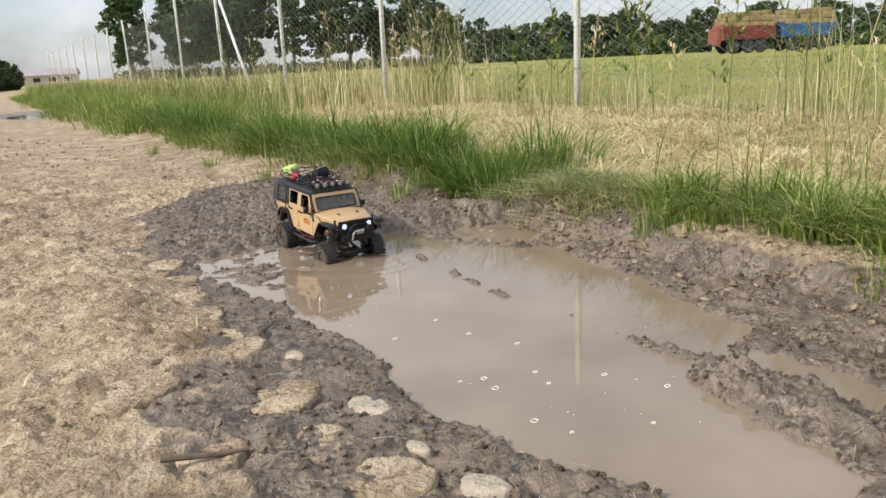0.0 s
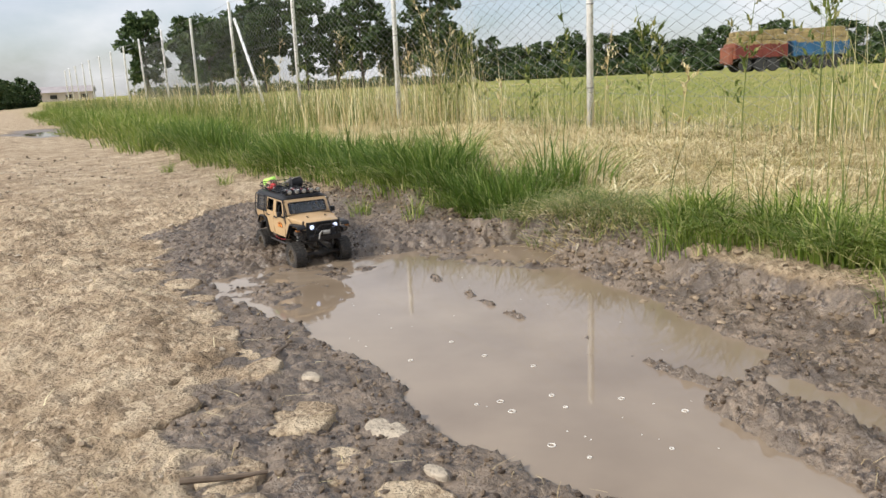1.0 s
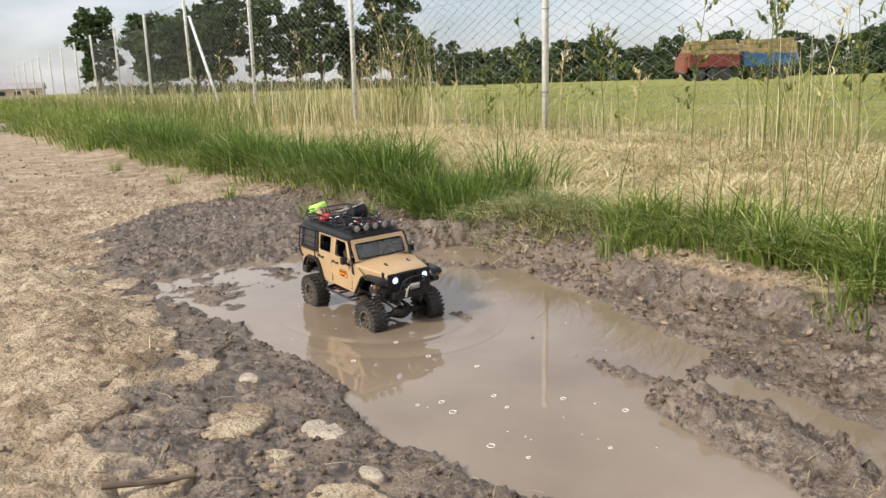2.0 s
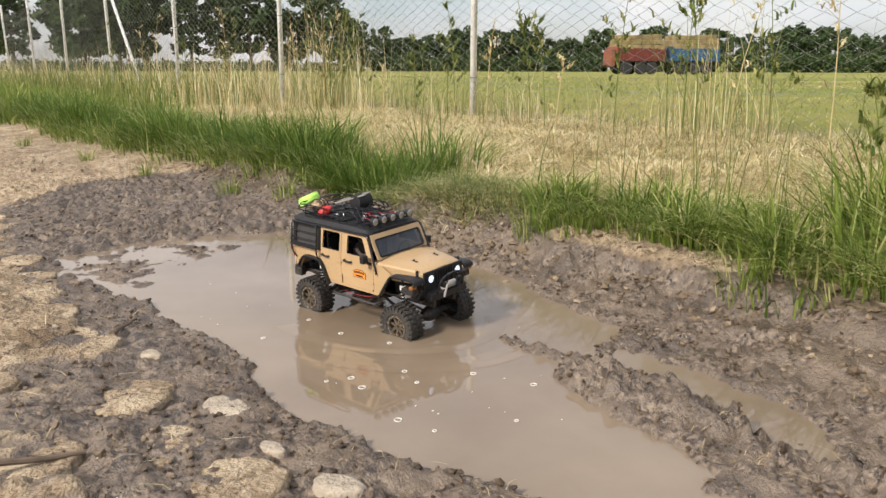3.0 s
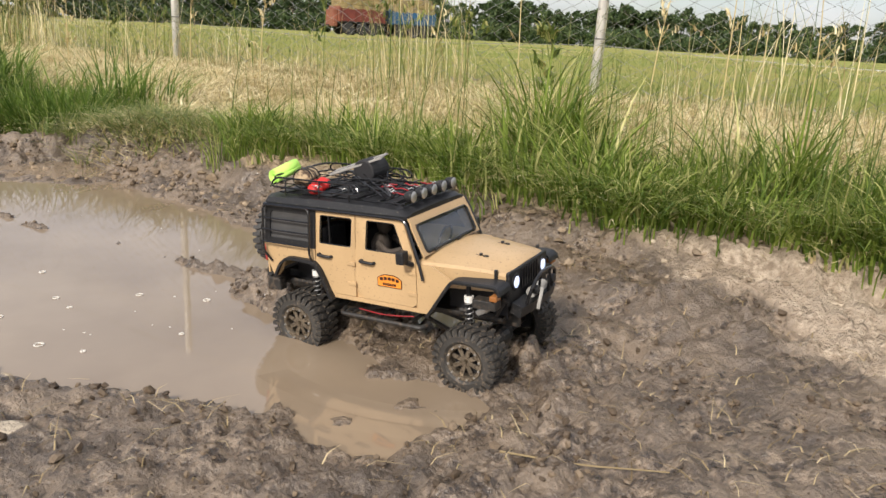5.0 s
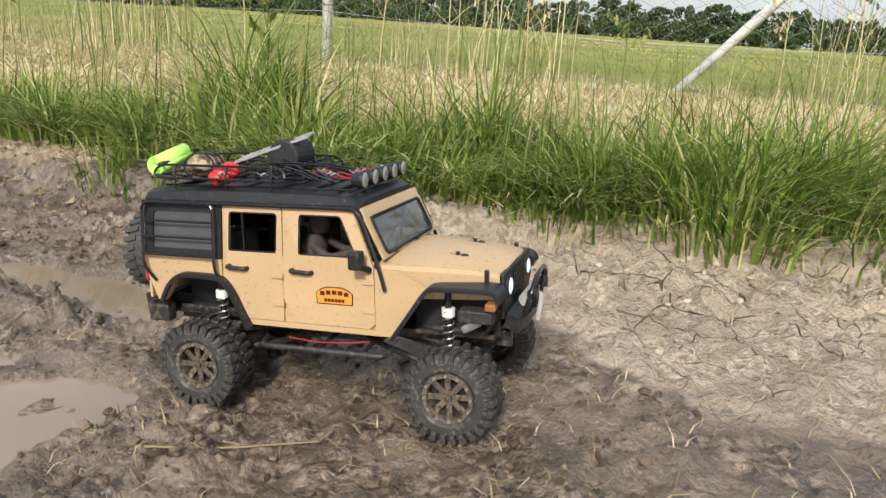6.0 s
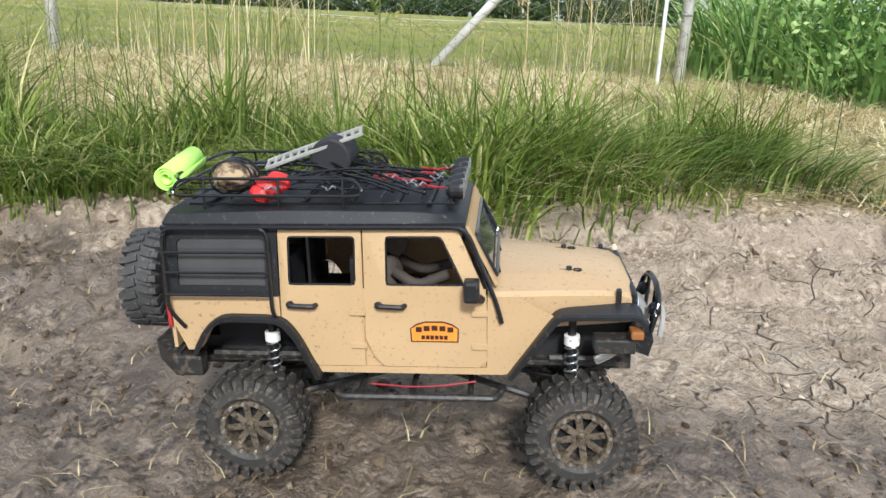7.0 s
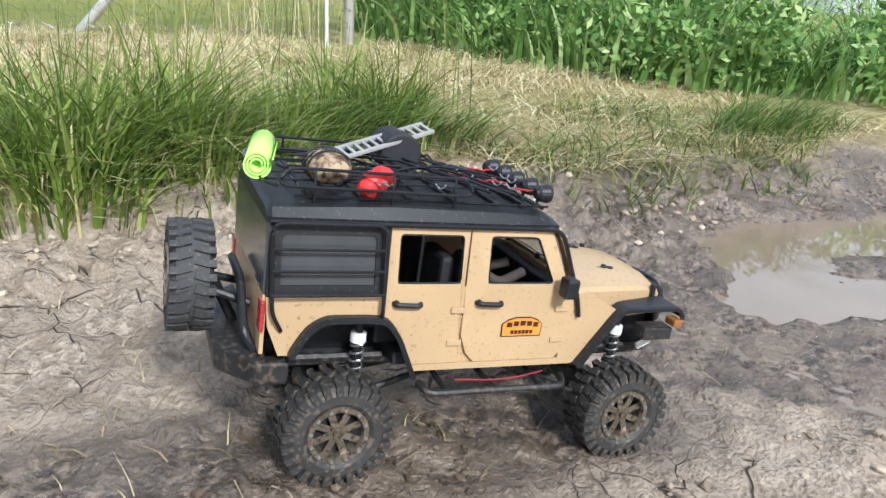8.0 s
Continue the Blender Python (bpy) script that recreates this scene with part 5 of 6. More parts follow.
def make_trailer(paint, front, label, x0, y0, length):
    t = tagged(new("hay_trailer"), label, "trailer", "hay trailers on the field")
    t.matrix_basis = pose(x0, y0, 0.25, 0, 0, 1) @ Matrix.Diagonal((0.88, 0.88, 0.88, 1))
    bm = bmesh.new()
    box(bm, 0.1, length, -1.15, 1.15, 0.95, 1.05, 0.02)
    for y in (-0.4, 0.4):
        box(bm, 0.0, length, y - 0.06, y + 0.06, 0.75, 0.95)
    part("frame", bm, OLDTYRE, t)
    for y in (-1.15, 1.15):
        bm = bmesh.new()
        box(bm, 0.1, length, y - 0.04, y + 0.04, 1.05, 2.0, 0.01)
        wall = part("side_board", bm, paint, t)
        for k in range(7):
            bm = bmesh.new()
            x = 0.15 + (length - 0.2) * k / 6
            box(bm, x - 0.05, x + 0.05, y - 0.08, y + 0.08, 1.0, 2.05, 0.01)
            part("upright", bm, paint, wall)
    bm = bmesh.new()
    box(bm, 0.02, 0.12, -1.15, 1.15, 1.0, 2.15, 0.02)
    if front is not None:
        box(bm, -0.35, 0.02, -0.9, 0.9, 0.6, 1.9, 0.08)
    part("front_board", bm, front or paint, t)
    bm = bmesh.new()
    tube(bm, [(-1.0, 0, 0.6), (0.1, 0, 0.75)], 0.06, 6)
    part("drawbar", bm, OLDTYRE, t)
    rs = random.Random(int(x0))
    k = 0
    for z, inset in ((1.9, 0.0), (2.3, 0.05), (2.66, 0.18)):
        n = int(length / 0.95)
        for i in range(n):
            bm = bmesh.new()
            a = 0.15 + inset + (length - 0.2 - 2 * inset) * i / n
            b = 0.15 + inset + (length - 0.2 - 2 * inset) * (i + 1) / n
            for s in (-1, 1):
                box(bm, a + 0.01, b - 0.01, s * 0.6 - 0.58 + inset, s * 0.6 + 0.58 - inset, z, z + rs.uniform(0.34, 0.42), 0.06)
            for v in bm.verts:
                v.co += 0.05 * noise.noise_vector(v.co * 2.3)
            part("hay_bale", bm, HAYLOAD, t)
    for x in (0.9, length - 1.0, length - 1.0 - 0.95):
        for y in (-1.0, 1.0):
            bm = bmesh.new()
            lathe(bm, [(y - 0.14, 0.25), (y - 0.14, 0.44), (y - 0.1, 0.49), (y + 0.1, 0.49), (y + 0.14, 0.44), (y + 0.14, 0.25)], 20, "y", (x, 0, 0.49))
            w = part("wheel", bm, OLDTYRE, t)
            bm = bmesh.new()
            lathe(bm, [(y - 0.12, 0.0005), (y - 0.12, 0.27), (y + 0.12, 0.27), (y + 0.12, 0.0005)], 16, "y", (x, 0, 0.49))
            part("rim", bm, RUSTRIM, w)
    return t


make_trailer(REDPAINT, ORANGEPAINT, "old red farm trailer heaped with golden hay bales", 19.1, 52.6, 4.0)
make_trailer(BLUEPAINT, None, "blue farm trailer stacked with hay bales", 23.1, 52.7, 4.1)

PLASTER = surface("pale_plaster", (0.55, 0.47, 0.42), 0.85, 0, 0.12, 0.6, 0.1, 4)
TILE = surface("grey_roof", (0.33, 0.30, 0.30), 0.8, 0, 0.15, 0.8, 0.2, 5)


def make_shed(bearing, dist, length, depth, height, turn):
    x, y = at_bearing(bearing, dist)
    shed = tagged(new("farm_shed"), "long low pale farm shed with grey roof", "shed")
    shed.matrix_basis = pose(x, y, 0.1, 0, 0, turn)
    bm = bmesh.new()
    box(bm, -length / 2, length / 2, -depth / 2, depth / 2, 0, height)
    part("wall", bm, PLASTER, shed)
    bm = bmesh.new()
    loft(bm, [[(x2, -depth / 2 - 0.3, height), (x2, 0, height + 1.0), (x2, depth / 2 + 0.3, height), (x2, 0, height - 0.05)] for x2 in (-length / 2 - 0.3, length / 2 + 0.3)])
    part("roof", bm, TILE, shed)
    for k in range(4):
        bm = bmesh.new()
        cx = -length / 2 + length * (k + 0.5) / 4
        box(bm, cx - 0.5, cx + 0.5, -depth / 2 - 0.05, -depth / 2 + 0.05, height * 0.35, height * 0.75)
        part("window", bm, OLDTYRE, shed)


make_shed(-26.6, 140, 9, 6, 1.5, 20)

# ---- grass, straw and weeds ----
def blades_mesh(name, x, y, h, w, lean, turn, material, label, category, curl=1.0, segs=3, lift=0.0, z=None):
    """Bent tapering blades. lean: how far the tip falls aside, as a share of the height; turn: the way it falls."""
    n = len(x)
    z0 = heights(x, y)[0] if z is None else z
    t = np.linspace(0, 1, segs + 1)
    dx, dy = np.cos(turn), np.sin(turn)
    face = turn + np.pi / 2 + np.random.RandomState(n % 1000).uniform(-0.7, 0.7, n)
    sx, sy = np.cos(face), np.sin(face)
    verts = np.zeros((n, 2 * (segs + 1), 3))
    for k, tk in enumerate(t):
        out = h * lean * tk ** (1 + curl)
        up = h * (tk - 0.42 * np.minimum(1.2, lean) * tk ** 2.4)
        wk = w * (1 - tk ** 1.6) * 0.5 + 0.0002
        for s, sgn in ((0, -1), (1, 1)):
            verts[:, 2 * k + s, 0] = x + dx * out + sgn * sx * wk
            verts[:, 2 * k + s, 1] = y + dy * out + sgn * sy * wk
            verts[:, 2 * k + s, 2] = z0 + lift + up - (0.01 if k == 0 else 0)
    base = (np.arange(n) * 2 * (segs + 1))[:, None, None]
    quad = np.array([[2 * k, 2 * k + 1, 2 * k + 3, 2 * k + 2] for k in range(segs)])[None]
    ob = new(name, quick_mesh(name, verts.reshape(-1, 3), (base + quad).reshape(-1, 4), material))
    return tagged(ob, label, category, kind="stuff")


def clumps(rs, centres, radius, per, stretch=1.0):
    """Roots gathered round clump centres, given along and across the lane; also how far out each one stands."""
    c = np.repeat(np.array(centres, float), per, axis=0)
    a, r = rs.uniform(0, 2 * np.pi, len(c)), radius * np.sqrt(rs.uniform(0, 1, len(c)))
    u, v = c[:, 0] + stretch * r * np.cos(a), c[:, 1] + r * np.sin(a)
    x, y = from_lane(u, v)
    out = np.arctan2(y - from_lane(c[:, 0], c[:, 1])[1], x - from_lane(c[:, 0], c[:, 1])[0])
    return x, y, r / radius, out


TUSSOCKS = [(1.80, 2.10, 0.22), (1.50, 2.08, 0.24), (1.22, 2.03, 0.24), (1.05, 1.98, 0.24), (0.88, 1.92, 0.25), (0.80, 2.16, 0.42), (0.62, 2.02, 0.30), (0.46, 1.90, 0.26), (0.36, 1.80, 0.20), (0.26, 1.92, 0.25), (0.16, 2.14, 0.34),
            (0.06, 1.80, 0.16), (-0.06, 2.02, 0.25), (-0.18, 1.80, 0.22), (-0.30, 1.94, 0.30), (-0.40, 1.82, 0.28), (-0.52, 1.90, 0.31), (-0.64, 1.98, 0.33), (-0.76, 2.06, 0.24), (-1.06, 2.18, 0.27), (-1.24, 2.22, 0.22), (-1.14, 2.34, 0.30)]


def green_verge():
    rs = np.random.RandomState(21)
    near, near_h, far, dark = [], [], [], []
    for u, v, h in TUSSOCKS:
        for k in range(4):
            near.append((u + rs.normal(0, 0.075), v + rs.normal(0.02, 0.065)))
            near_h.append((h if h > 0.27 else 0.78 * h) * rs.uniform(0.7, 1.15))
    for k in range(16):
        u = rs.uniform(-0.9, 1.9)
        near.append((u, 2.0 + abs(rs.normal(0, 0.16))))
        near_h.append(rs.uniform(0.10, 0.17))
    for k in range(120):
        u = 2.75 + 6.5 * rs.rand() ** 1.3
        far.append((u, 1.90 - 0.05 * (u - 2.7) + abs(rs.normal(0, 0.22))))
    for k in range(190):
        u = rs.uniform(9, 32)
        dark.append((u, 1.35 + rs.uniform(0, 1.1)))
    for name, centres, tall, per, rad, ww, mat in (("verge_grass", near, near_h, 98, 0.080, 0.0064, GRASS), ("verge_grass", far, rs.uniform(0.14, 0.36, len(far)), 120, 0.18, 0.0070, DARKGRASS), ("verge_grass", dark, rs.uniform(0.15, 0.38, len(dark)), 110, 0.42, 0.011, GRASS)):
        x, y, r, out = clumps(rs, centres, rad, per, 1.2)
        n = len(x)
        h = np.repeat(np.array(tall), per) * rs.uniform(0.55, 1.25, n) * (1.1 - 0.30 * r)
        way = np.repeat(rs.uniform(0, 6.28, len(centres)), per)
        lean = np.clip(rs.normal(0.42, 0.26, n) + 0.50 * r, 0.05, 1.5)
        turn = np.arctan2(np.sin(out) + 0.6 * np.sin(way), np.cos(out) + 0.6 * np.cos(way)) + rs.normal(0, 0.5, n)
        blades_mesh(name, x, y, h, ww * rs.uniform(0.5, 1.35, n), lean, turn, mat, "long green grass arching over the muddy verge", "grass", segs=4)
        # withered lower blades
        few = slice(0, n, 6)
        blades_mesh("withered_grass", x[few], y[few], 0.55 * h[few], 0.8 * ww * np.ones(len(x[few])), lean[few] + 0.7, turn[few] + 0.4, STRAW, "withered pale blades low in the green grass", "grass", segs=3)
    # small tufts at the foot of the bank
    x, y, r, out = clumps(rs, [(1.70, 1.80), (1.65, 1.83), (0.35, 1.72), (2.95, 1.55), (3.3, 1.45), (-0.1, 1.75), (4.2, 1.35), (5.2, 1.3), (0.9, 1.72), (6.4, 1.15)], 0.055, 60)
    n = len(x)
    blades_mesh("grass_tuft", x, y, rs.uniform(0.05, 0.14, n), np.full(n, 0.003), rs.uniform(0.2, 0.9, n), out, GRASS, "small green grass tuft in the mud", "grass")
    # slumped dark clumps near the second puddle
    x, y, r, out = clumps(rs, [(-0.95, 2.05), (-1.05, 2.12), (-1.25, 2.05), (-2.24, 2.02), (-2.32, 1.96)], 0.10, 130, 1.4)
    n = len(x)
    blades_mesh("grass_tuft", x, y, rs.uniform(0.10, 0.26, n), np.full(n, 0.0046), rs.uniform(0.7, 1.4, n), -1.25 + rs.normal(0, 0.5, n), DARKGRASS, "dark green grass slumped towards the puddle", "grass", segs=4)
    # clumps slumped over the lip of the bank
    lip = [(u, 1.84 + rs.normal(0, 0.05) + (0.10 if u > 0.9 else 0)) for u in rs.uniform(-1.1, 1.75, 34)] + [(u, 1.80 - 0.05 * (u - 2.7) + rs.normal(0, 0.06)) for u in rs.uniform(2.8, 8.0, 40)]
    x, y, r, out = clumps(rs, lip, 0.10, 60, 1.4)
    n = len(x)
    blades_mesh("verge_grass", x, y, rs.uniform(0.08, 0.22, n), rs.uniform(0.003, 0.006, n), rs.uniform(0.7, 1.7, n), -2.6 + rs.normal(0, 0.9, n), GRASS, "grass hanging over the lip of the bank", "grass", segs=4)
    # ears that stand above the rest
    m = 420
    c = np.array(near)[rs.randint(0, len(near), m)]
    x, y = from_lane(c[:, 0] + rs.normal(0, 0.14, m), c[:, 1] + np.abs(rs.normal(0.05, 0.14, m)))
    blades_mesh("grass_ear", x, y, rs.uniform(0.26, 0.42, m), np.full(m, 0.0032), rs.uniform(0.08, 0.45, m), rs.uniform(0, 6.28, m), WEED, "thin seeding grass stems above the verge", "grass", segs=4)


def dry_verge():
    rs = np.random.RandomState(31)
    # loose hay lying about
    n = 110000
    u, v = rs.uniform(-4.2, 9.0, n), 1.95 + 2.7 * rs.rand(n) ** 0.9
    keep = ~((u > -1.2) & (u < 1.8) & (v < 2.25) & (rs.rand(n) < 0.7)) & ~((u > 2.8) & (v < 2.3) & (rs.rand(n) < 0.8)) & (fbm(u, v, 1.6, 3) > -0.22 + 0.2 * rs.rand(n))
    x, y = from_lane(u[keep], v[keep])
    m = len(x)
    blades_mesh("loose_hay", x, y, rs.uniform(0.012, 0.06, m), rs.uniform(0.002, 0.0065, m), rs.uniform(1.6, 5.0, m), rs.uniform(0, 6.28, m), STRAW, "pale cut hay lying on the verge", "hay", curl=0.2, segs=2)
    # heaped hay in the gap
    x, y, r, out = clumps(rs, [(2.45, 1.98), (2.3, 2.05), (2.15, 1.9), (2.55, 2.2), (2.2, 2.3), (-1.5, 1.95), (-1.7, 2.0), (-2.2, 2.0), (-1.4, 2.3)], 0.17, 420, 1.3)
    m = len(x)
    blades_mesh("hay_heap", x, y, rs.uniform(0.02, 0.08, m), np.full(m, 0.0035), rs.uniform(1.5, 5.0, m), rs.uniform(0, 6.28, m), STRAW, "matted heap of cut straw over the bank", "hay", curl=0.4, segs=3)
    x, y, r, out = clumps(rs, [(2.35, 1.95), (2.2, 2.0), (2.65, 2.05), (2.5, 1.92), (2.05, 1.95), (-1.6, 1.85), (-2.1, 1.9), (-2.0, 2.3), (-2.6, 2.2)], 0.20, 330, 1.3)
    m = len(x)
    blades_mesh("cut_grass", x, y, rs.uniform(0.06, 0.16, m), np.full(m, 0.004), rs.uniform(1.0, 2.0, m), rs.uniform(0, 6.28, m), WEED, "wilting cut grass on the bank", "grass", curl=0.4, segs=3)
    # matted tufts, half green, slumped every way
    spots = [(rs.uniform(-2.4, 6.5), 2.15 + 2.3 * rs.rand()) for k in range(260)]
    x, y, r, out = clumps(rs, spots, 0.17, 60, 1.5)
    m = len(x)
    way = np.repeat(rs.uniform(0, 6.28, len(spots)), 60)
    blades_mesh("matted_straw", x, y, rs.uniform(0.04, 0.13, m), rs.uniform(0.003, 0.0065, m), rs.uniform(1.0, 3.2, m), way + rs.normal(0, 0.7, m), STRAW, "slumped mats of pale straw on the verge", "straw", curl=0.5, segs=3)
    # standing dry stems
    m = 5200
    spots = [(rs.uniform(-1.2, 12), 2.7 + 2.2 * rs.rand() ** 0.5) for k in range(130)]
    x, y, r, out = clumps(rs, spots, 0.16, 40)
    blades_mesh("dry_stem", x, y, rs.uniform(0.04, 0.15, m), np.full(m, 0.0034), rs.uniform(0.2, 1.5, m), rs.uniform(0, 6.28, m), STRAW, "dry standing grass stems by the fence", "grass")
    # thin tall stalks standing along the fence
    spots = [(-1.4 + 17 * rs.rand(), 4.1 + 0.9 * rs.rand()) for k in range(96)]
    for share, mat, label, low, high in ((0, STRAW, "thin dry stalks standing along the fence", 0.25, 0.95), (1, WEED, "thin green stalks standing along the fence", 0.2, 0.8)):
        own = spots[share::2]
        x, y, r, out = clumps(rs, own, 0.20, 22)
        m = len(x)
        top = np.repeat(0.25 + 0.85 * rs.rand(len(own)) ** 2.0, 22)
        blades_mesh("fence_stalk", x, y, top * rs.uniform(low, high, m), rs.uniform(0.002, 0.0045, m), np.clip(rs.normal(0.5, 0.4, m), 0.02, 1.6), rs.uniform(0, 6.28, m), mat, label, "grass", segs=4)
    # thick stands of reed against the fence
    stands = [(7.0, 4.3, 1.25), (7.3, 4.4, 1.45), (7.6, 4.35, 1.2), (5.2, 4.35, 0.7), (2.6, 4.35, 0.95), (9.6, 4.3, 1.1), (11.0, 4.1, 1.0), (12.8, 4.2, 1.2), (15.0, 4.0, 1.2), (17.5, 3.9, 1.3), (20.0, 3.8, 1.3), (23.0, 3.8, 1.4), (0.4, 4.4, 0.8), (-1.5, 4.7, 1.2)]
    x, y, r, out = clumps(rs, [(u, v) for u, v, h in stands], 0.36, 96)
    top = np.repeat(np.array([h for u, v, h in stands]), 96)
    m = len(x)
    for part_of, mat, label in ((slice(0, m, 2), WEED, "tall green reeds standing thick at the fence"), (slice(1, m, 2), STRAW, "tall dry reeds standing thick at the fence")):
        k = len(x[part_of])
        blades_mesh("reed", x[part_of], y[part_of], top[part_of] * rs.uniform(0.35, 1.05, k), rs.uniform(0.0025, 0.006, k), np.clip(rs.normal(0.40, 0.3, k), 0.02, 1.2), rs.uniform(0, 6.28, k), mat, label, "reed", segs=4)
    # green regrowth between
    m = 7000
    u, v = rs.uniform(-4, 12, m), 2.4 + 2.6 * rs.rand(m) ** 0.6
    x, y = from_lane(u, v)
    k = fbm(x, y, 1.1, 3) > 0.02
    x, y = x[k], y[k]
    m = len(x)
    blades_mesh("short_grass", x, y, rs.uniform(0.03, 0.11, m), np.full(m, 0.0035), rs.uniform(0.3, 1.6, m), rs.uniform(0, 6.28, m), WEED, "thin green regrowth between the hay", "grass")
    # tall reeds and weeds along the far part of the fence
    spots = [(7.0 + 36 * rs.rand() ** 1.2, 3.1 + 1.9 * rs.rand()) for k in range(70)]
    x, y, r, out = clumps(rs, spots, 0.35, 26)
    m = len(x)
    u = np.repeat(np.array(spots)[:, 0], 26)
    blades_mesh("dry_reed", x, y, rs.uniform(0.2, 0.85, m), 0.004 + 0.00028 * u, rs.uniform(0.05, 0.5, m), rs.uniform(0, 6.28, m), STRAW, "tall dry grasses along the fence", "grass", segs=3)
    m = 6000
    u, v = 8.2 + 38 * rs.rand(m) ** 1.2, 2.4 + 2.2 * rs.rand(m)
    x, y = from_lane(u, v)
    blades_mesh("tall_weed", x, y, rs.uniform(0.15, 0.6, m), 0.006 + 0.0003 * u, rs.uniform(0.1, 0.7, m), rs.uniform(0, 6.28, m), WEED, "tall green weeds along the fence", "weed", segs=3)


def field_stubble():
    rs = np.random.RandomState(41)
    n = 46000
    u, v = rs.uniform(-10, 40, n), 4.8 + 24 * rs.rand(n) ** 1.6
    x, y = from_lane(u, v)
    k = fbm(x, y, 0.35, 3) > -0.06
    size = 1 + 0.09 * (v - 4.8)
    blades_mesh("field_grass", x[k], y[k], rs.uniform(0.02, 0.07, n)[k], 0.005 * size[k], rs.uniform(0.2, 0.9, n)[k], rs.uniform(0, 6.28, n)[k], WEED, "short green regrowth on the mown field", "grass", segs=2)
    blades_mesh("field_stubble", x[~k], y[~k], rs.uniform(0.02, 0.05, n)[~k], 0.005 * size[~k], rs.uniform(0.6, 3.5, n)[~k], rs.uniform(0, 6.28, n)[~k], STRAW, "pale stubble on the mown field", "stubble", segs=2)


def make_weed(seed, u, v, height, leaves, material, label, thick=0.004, leaf=0.05):
    """A tall weed: bare stem with side twigs and narrow leaves."""
    rs = np.random.RandomState(seed)
    x0, y0 = from_lane(u, v)
    weed = tagged(new("weed"), label, "weed", "weeds along the fence")
    weed.matrix_basis = pose(x0, y0, height_at(x0, y0))
    bm = bmesh.new()
    bow = rs.normal(0, 0.12, 2)
    stem = [(bow[0] * height * t * t, bow[1] * height * t * t, height * t) for t in np.linspace(0, 1, 6)]
    tube(bm, stem, thick, 5, False, 0.3)
    lx, ly, lz = [], [], []
    for k in range(int(7 + height * 6)):
        t = rs.uniform(0.2, 1.0)
        a, ln = rs.uniform(0, 6.28), height * rs.uniform(0.06, 0.2) * (1.2 - 0.7 * t)
        p = Vector((bow[0] * height * t * t, bow[1] * height * t * t, height * t))
        q = p + Vector((math.cos(a) * ln, math.sin(a) * ln, ln * 0.7))
        tube(bm, [p, (p + q) / 2 + Vector((0, 0, 0.01)), q], thick * 0.4, 4, False, 0.4)
        for j in range(leaves):
            s = rs.uniform(0.15, 1.0)
            w = p + (q - p) * s
            lx.append(w.x), ly.append(w.y), lz.append(w.z)
    part("stem", bm, material, weed)
    n = len(lx)
    ob = blades_mesh("leaves", np.array(lx), np.array(ly), leaf * rs.uniform(0.5, 1.3, n), np.full(n, leaf * 0.2), rs.uniform(0.6, 2.0, n), rs.uniform(0, 6.28, n), material, "", "", z=np.array(lz))
    ob.parent = weed
    del ob["kind"]


def make_weeds():
    rs = random.Random(8)
    tall = [(7.35, 4.35, 1.35), (7.1, 4.3, 1.15), (7.55, 4.4, 1.25), (6.9, 4.45, 1.0), (7.8, 4.2, 1.0), (9.9, 4.3, 1.2), (10.4, 4.4, 1.1), (4.6, 4.2, 0.85), (4.2, 4.3, 0.95), (3.9, 4.15, 0.75), (3.3, 4.2, 1.1), (2.7, 4.25, 1.45), (2.5, 4.3, 1.2), (2.2, 4.2, 1.0), (1.9, 4.3, 1.3),
            (1.1, 4.3, 0.9), (0.7, 4.2, 1.2), (0.3, 4.3, 1.0), (-0.2, 4.4, 0.9), (5.7, 4.3, 0.8), (12.5, 4.2, 1.3), (13.4, 4.3, 1.1), (3.0, 3.3, 0.5), (1.2, 3.2, 0.45), (4.9, 3.4, 0.5), (5.3, 4.45, 1.1), (-1.3, 4.35, 1.3), (-1.5, 4.5, 1.5), (-1.0, 4.6, 1.2), (14.6, 4.2, 1.2), (11.4, 4.3, 0.9), (2.9, 4.4, 1.6)]
    for k, (u, v, h) in enumerate(tall):
        dry = rs.random() < 0.4
        make_weed(100 + k, u, v, h, 4 if dry else 8, STRAW if dry else WEED, "dry brown weed stalk by the fence" if dry else "tall straggling green weed by the fence", 0.004, 0.05 if dry else 0.075)


